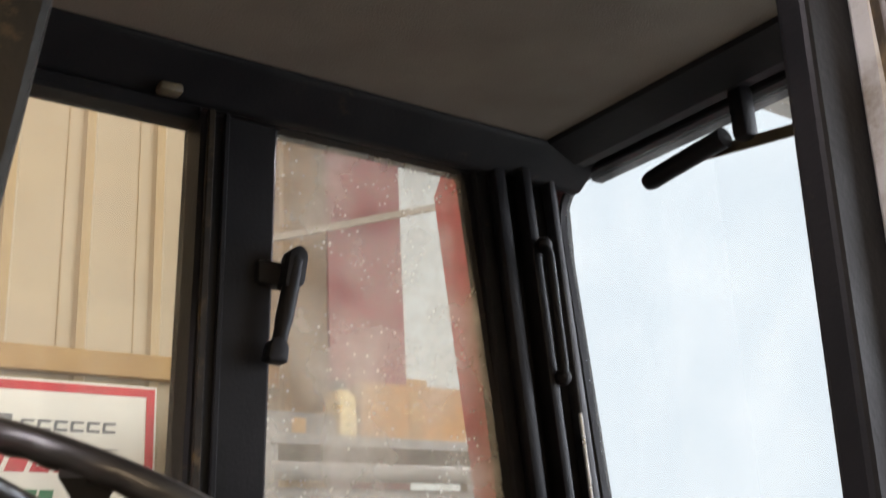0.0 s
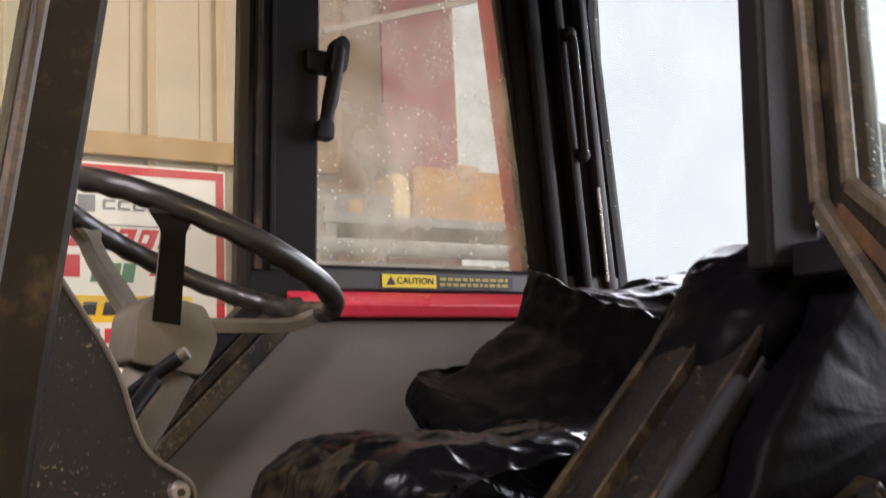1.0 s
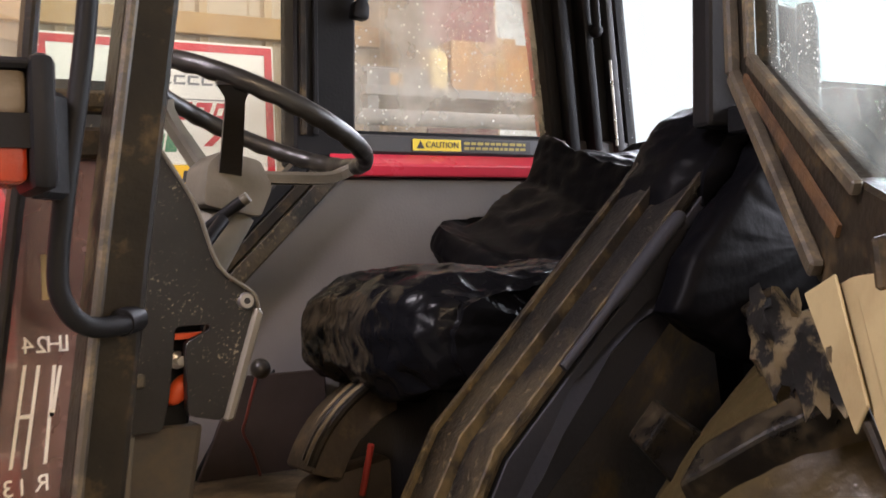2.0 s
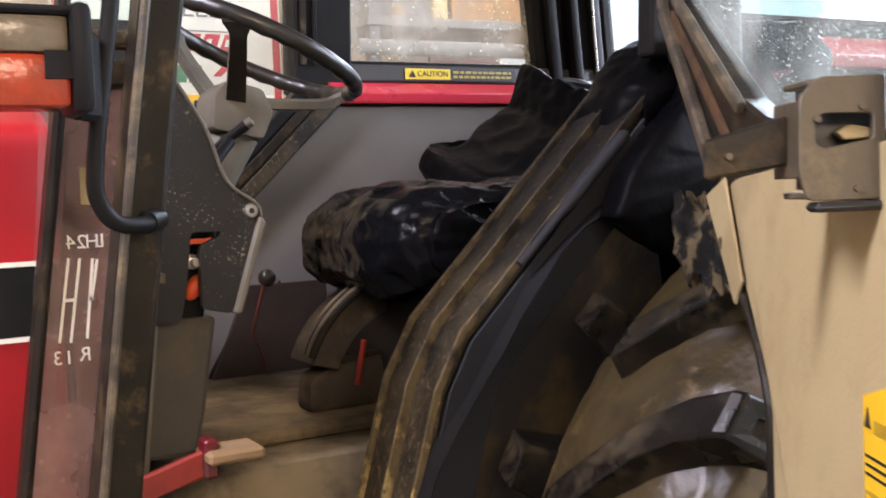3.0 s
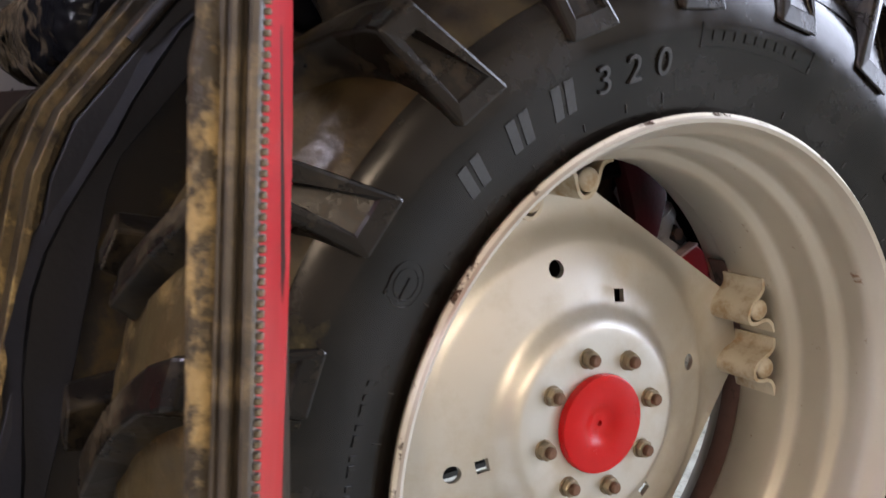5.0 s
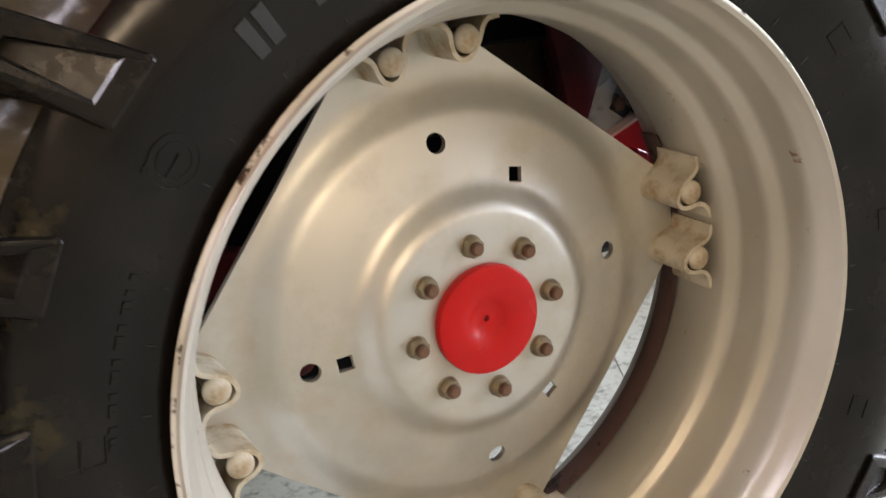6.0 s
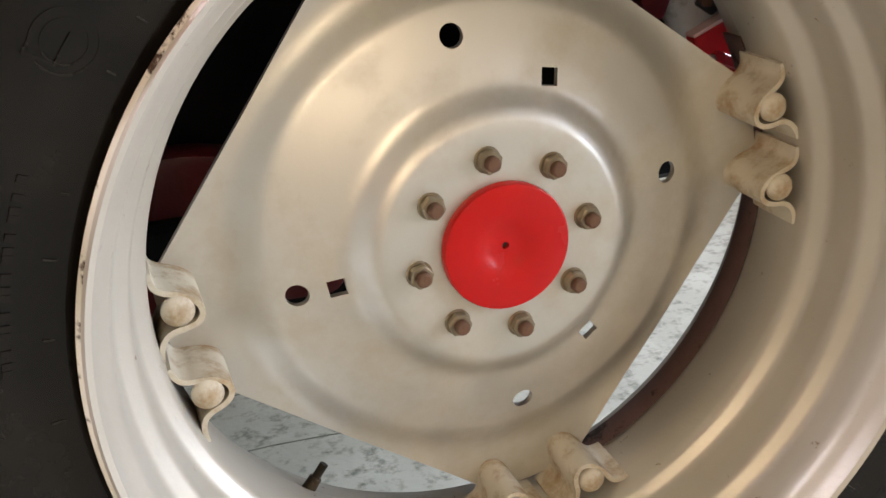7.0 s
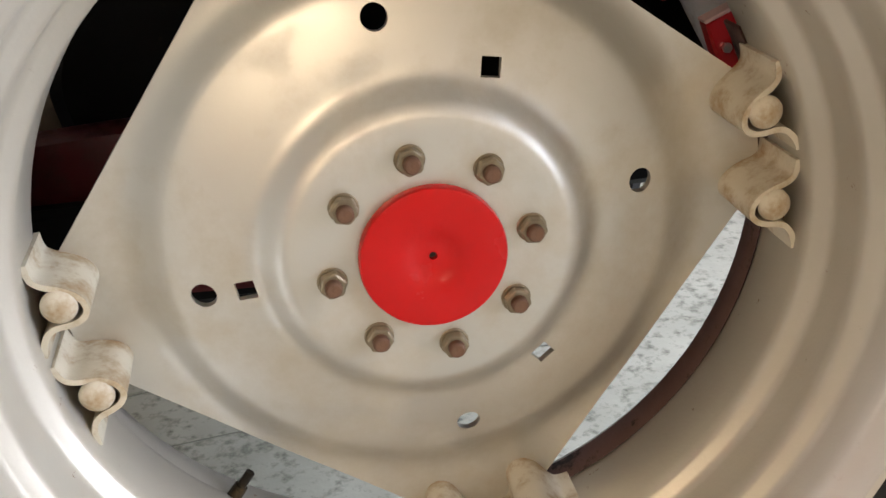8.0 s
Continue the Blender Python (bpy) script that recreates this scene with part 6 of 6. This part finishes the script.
for v in bm.verts:
    v.co.y += 0.02 * noise.noise(v.co * 26) + 0.008 * noise.noise(v.co * 70)
bmesh.ops.solidify(bm, geom=bm.faces[:], thickness=0.003)
part("torn_trim", on_door(bm), "torn", door, "torn mud-patched trim hanging under the door frame", True)
part("panel_edge", on_door(tube(smooth_line([(0.37, 0.006, 1.27), (0.45, 0.006, 1.185), (0.466, 0.006, 1.10), (0.470, 0.006, 0.75)], 5), 0.005, 8)), "frame", door, smooth=True)
part("outer_skin", on_door(prism([(0.36, 1.335), (0.45, 1.38), (0.712, 1.38), (0.712, 0.72), (0.60, 0.72), (0.57, 0.85), (0.535, 0.97), (0.485, 1.07), (0.43, 1.18)], "y", -0.0335, -0.0305, 0.001)), "red", door, "red outer door skin", True)
part("red_edge_strip", on_door(box(0.7165, 0.7205, 0.0, 0.004, 0.73, 1.23)), "red", door)
stick = part("door_sticker", on_door(prism([(0.668, 0.80), (0.714, 0.80), (0.714, 1.226), (0.668, 1.212)], "y", 0.0062, 0.0072)), "yellow", door, "long yellow warning sticker with black print")
for k in range(3):
    part("sticker_line", on_door(box(0.672, 0.711, 0.0073, 0.0078, 1.172 - 0.006 * k, 1.174 - 0.006 * k)), "ink", stick)
part("sticker_triangle", on_door(prism([(0.671, 1.192), (0.682, 1.192), (0.6765, 1.206)], "y", 0.0073, 0.0078)), "ink", stick)
part("sticker_bar", on_door(box(0.687, 0.708, 0.0073, 0.0078, 1.190, 1.199)), "stickerprint", stick)
for k in range(24):
    z = 1.150 - 0.014 * k
    part("sticker_bar", on_door(box(0.672, 0.672 + random.uniform(0.022, 0.038), 0.0073, 0.0078, z - 0.003, z)), "stickerprint", stick)
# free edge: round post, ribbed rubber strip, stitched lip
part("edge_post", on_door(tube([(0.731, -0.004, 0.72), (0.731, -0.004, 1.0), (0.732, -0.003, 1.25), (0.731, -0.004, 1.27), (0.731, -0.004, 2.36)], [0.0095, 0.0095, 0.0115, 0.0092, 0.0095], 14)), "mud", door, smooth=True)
for n0, n1, lift in ((-0.010, -0.015, 0.004), (-0.016, -0.023, 0.008), (-0.024, -0.027, 0.003), (-0.028, -0.036, 0.009)):
    part("edge_rib", on_door(box(0.728, 0.736 + lift, n1, n0, 0.72, 2.36, 0.002)), "seal", door)
z = 0.74
while z < 2.3:
    part("lip_tooth", on_door(box(0.738, 0.7425, -0.0405, -0.036, z, z + 0.0042, 0.0008)), "seal", door)
    z += 0.0062
# latch box with its slot and flat bar
lz0, lz1 = 1.350, 1.437
LS = 0.700


def on_latch(bm):
    bmesh.ops.translate(bm, verts=bm.verts, vec=(0, -0.008, 0))
    return on_door(bm)


def latch_plate(poly, s0, s1, hole=None):
    """A plate square to the door, its outline in (out of the door, up)."""
    return on_latch(ring_prism(poly, hole, "x", s0, s1, 0.0015) if hole else prism(poly, "x", s0, s1, 0.002))


latch = part("door_latch", latch_plate(rounded([(0.0085, lz0), (0.064, lz0), (0.070, lz0 + 0.02), (0.070, lz1 - 0.014), (0.056, lz1), (0.0085, lz1)], 0.005, 3), LS - 0.006, LS,
                                       rounded([(0.018, lz0 + 0.042), (0.052, lz0 + 0.036), (0.059, lz0 + 0.040), (0.059, lz0 + 0.058), (0.052, lz0 + 0.061), (0.018, lz0 + 0.060)], 0.003, 3)), "latch", door, "dusty steel door latch box with a slot")
part("latch_body", on_latch(merge(box(LS - 0.058, LS - 0.006, 0.0085, 0.062, lz1 - 0.006, lz1 - 0.001, 0.001), box(LS - 0.058, LS - 0.006, 0.063, 0.069, lz0 + 0.016, lz1 - 0.016, 0.001), box(LS - 0.058, LS - 0.006, 0.0085, 0.062, lz0 + 0.001, lz0 + 0.006, 0.001))), "latch", latch)
part("latch_back", on_latch(box(LS - 0.030, LS - 0.022, 0.006, 0.062, lz0 + 0.008, lz1 - 0.008)), "ink", latch)
part("latch_lip", on_latch(box(LS - 0.020, LS + 0.004, 0.006, 0.060, lz0 - 0.008, lz0 - 0.001, 0.003)), "ink", latch)
part("latch_tongue", on_latch(prism([(0.016, lz0 + 0.043), (0.034, lz0 + 0.042), (0.040, lz0 + 0.048), (0.030, lz0 + 0.053), (0.016, lz0 + 0.050)], "x", LS - 0.020, LS - 0.010, 0.001)), "beige", latch)
part("latch_bar", on_latch(prism([(0.068, 1.376), (0.128, 1.368), (0.130, 1.396), (0.068, 1.412)], "x", LS - 0.034, LS - 0.027, 0.002)), "frame", latch, "flat dusty latch bar")
for n_, z_ in ((0.058, lz1 - 0.03), (0.030, lz0 + 0.008), (0.026, lz1 - 0.022)):
    part("rivet", on_latch(tube([(LS - 0.002, n_, z_), (LS + 0.003, n_, z_)], 0.0026, 10)), "latch", latch)
part("rivet", on_latch(tube([(LS - 0.029, 0.112, 1.384), (LS - 0.024, 0.112, 1.384)], 0.0026, 10)), "latch", latch)
part("outer_handle", on_door(box(0.675, 0.712, -0.058, -0.034, 1.340, 1.395, 0.006, 2)), "latch", door)

# ---- black plastic sheeting on the seat ----
def drape(name, outline, y0, y1, amount, scale, seed, label, power=5.0, fall=0.0, mat="bag"):
    """A sheet pulled over something: an outline in (x, z) swollen between two depths, then creased."""
    poly = [Vector((x, 0, z)) for x, z in outline]
    line = []
    for a, b in zip(poly, poly[1:] + poly[:1]):
        n = max(2, int((b - a).length / 0.005))
        line += [a.lerp(b, i / n) for i in range(n)]
    for _ in range(1):
        line = [(line[i - 1] + line[i] * 2 + line[(i + 1) % len(line)]) / 4 for i in range(len(line))]
    c = sum(line, Vector()) / len(line)
    bm = bmesh.new()
    rows = []
    steps = max(16, int((y1 - y0) / 0.006))
    ends = [(-1.0, g) for g in (0.02, 0.15, 0.3, 0.45, 0.6, 0.72)]
    body = [-math.cos(math.pi * k / steps) for k in range(1, steps)]
    for u, g in ends + [(u, max(0.75, (1 - abs(u) ** power) ** (1 / power))) for u in body] + [(1.0, g) for _, g in ends[::-1]]:
        y = (y0 + y1) / 2 + u * (y1 - y0) / 2
        rows.append([bm.verts.new(Vector((c.x + (p.x - c.x) * g, y, c.z + (p.z - c.z) * g - fall * (y1 - y)))) for p in line])
    n = len(line)
    for p, q in zip(rows, rows[1:]):
        for i in range(n):
            bm.faces.new((p[i], p[(i + 1) % n], q[(i + 1) % n], q[i]))
    bm.faces.new(rows[0])
    bm.faces.new(rows[-1][::-1])
    bmesh.ops.recalc_face_normals(bm, faces=bm.faces)
    bm.normal_update()
    off = Vector((seed * 3.1, seed * 1.7, seed * 0.9))
    moved = []
    for v in bm.verts:
        q = Vector((v.co.x * 0.9 + v.co.z * 0.4, v.co.y * 1.05 + v.co.x * 0.3, v.co.z * 0.9 - v.co.y * 0.3)) * scale + off
        big, small = noise.voronoi(q * 1.5)[0], noise.voronoi(q * 3.6 + Vector((4, 1, 2)))[0]
        wide = noise.noise(q) * 1.1
        crease = 0.9 - 1.5 * min(1.0, (big[1] - big[0]) * 1.2)
        fine = 0.28 - 0.5 * min(1.0, (small[1] - small[0]) * 1.6)
        moved.append((v, v.normal * (wide + crease * 0.5 + fine * 0.45 - 0.35) * amount))
    for v, d in moved:
        v.co += d
    ob = part(name, bm, mat, None, "", True)
    return tagged(ob, label, "plastic sheet", "black plastic on the seat")


drape("plastic_sheet", [(-0.588, 1.235), (-0.592, 1.290), (-0.570, 1.335), (-0.510, 1.370), (-0.444, 1.385), (-0.20, 1.385), (-0.10, 1.365), (-0.10, 1.22), (-0.40, 1.215), (-0.50, 1.195), (-0.560, 1.200)], 0.47, 0.96, 0.023, 6.0, 1,
      "crumpled black plastic sheet wrapped over the seat cushion")
drape("plastic_sheet", [(-0.285, 1.40), (-0.300, 1.44), (-0.280, 1.478), (-0.225, 1.472), (-0.190, 1.488), (-0.070, 1.565), (-0.022, 1.655), (-0.006, 1.642), (0.024, 1.612), (0.165, 1.630), (0.25, 1.65), (0.37, 1.67), (0.44, 1.67), (0.44, 1.34), (-0.15, 1.33)],
      0.56, 1.00, 0.015, 8, 2, "crumpled black plastic sheet heaped over the seat backrest", 7.0, 0.36, "bagmatte")
drape("plastic_sheet", [(-0.410, 1.385), (-0.335, 1.463), (-0.28, 1.520), (-0.20, 1.592), (-0.08, 1.60), (-0.02, 1.56), (-0.02, 1.24), (-0.14, 1.235), (-0.25, 1.245), (-0.35, 1.27), (-0.44, 1.325)], 0.120, 0.178, 0.010, 8, 4,
      "black plastic sheet hung over the sill and wheel arch", 9.0, 0.0, "bagmatte")
drape("plastic_sheet", [(-0.385, 1.425), (-0.372, 1.475), (-0.325, 1.540), (-0.285, 1.575), (-0.245, 1.590), (-0.18, 1.588), (-0.08, 1.57), (-0.08, 1.47), (-0.25, 1.45)], 0.182, 0.345, 0.012, 11, 6,
      "black plastic sheet folded over the top of the door sill", 4.0, 0.0, "bagmatte")
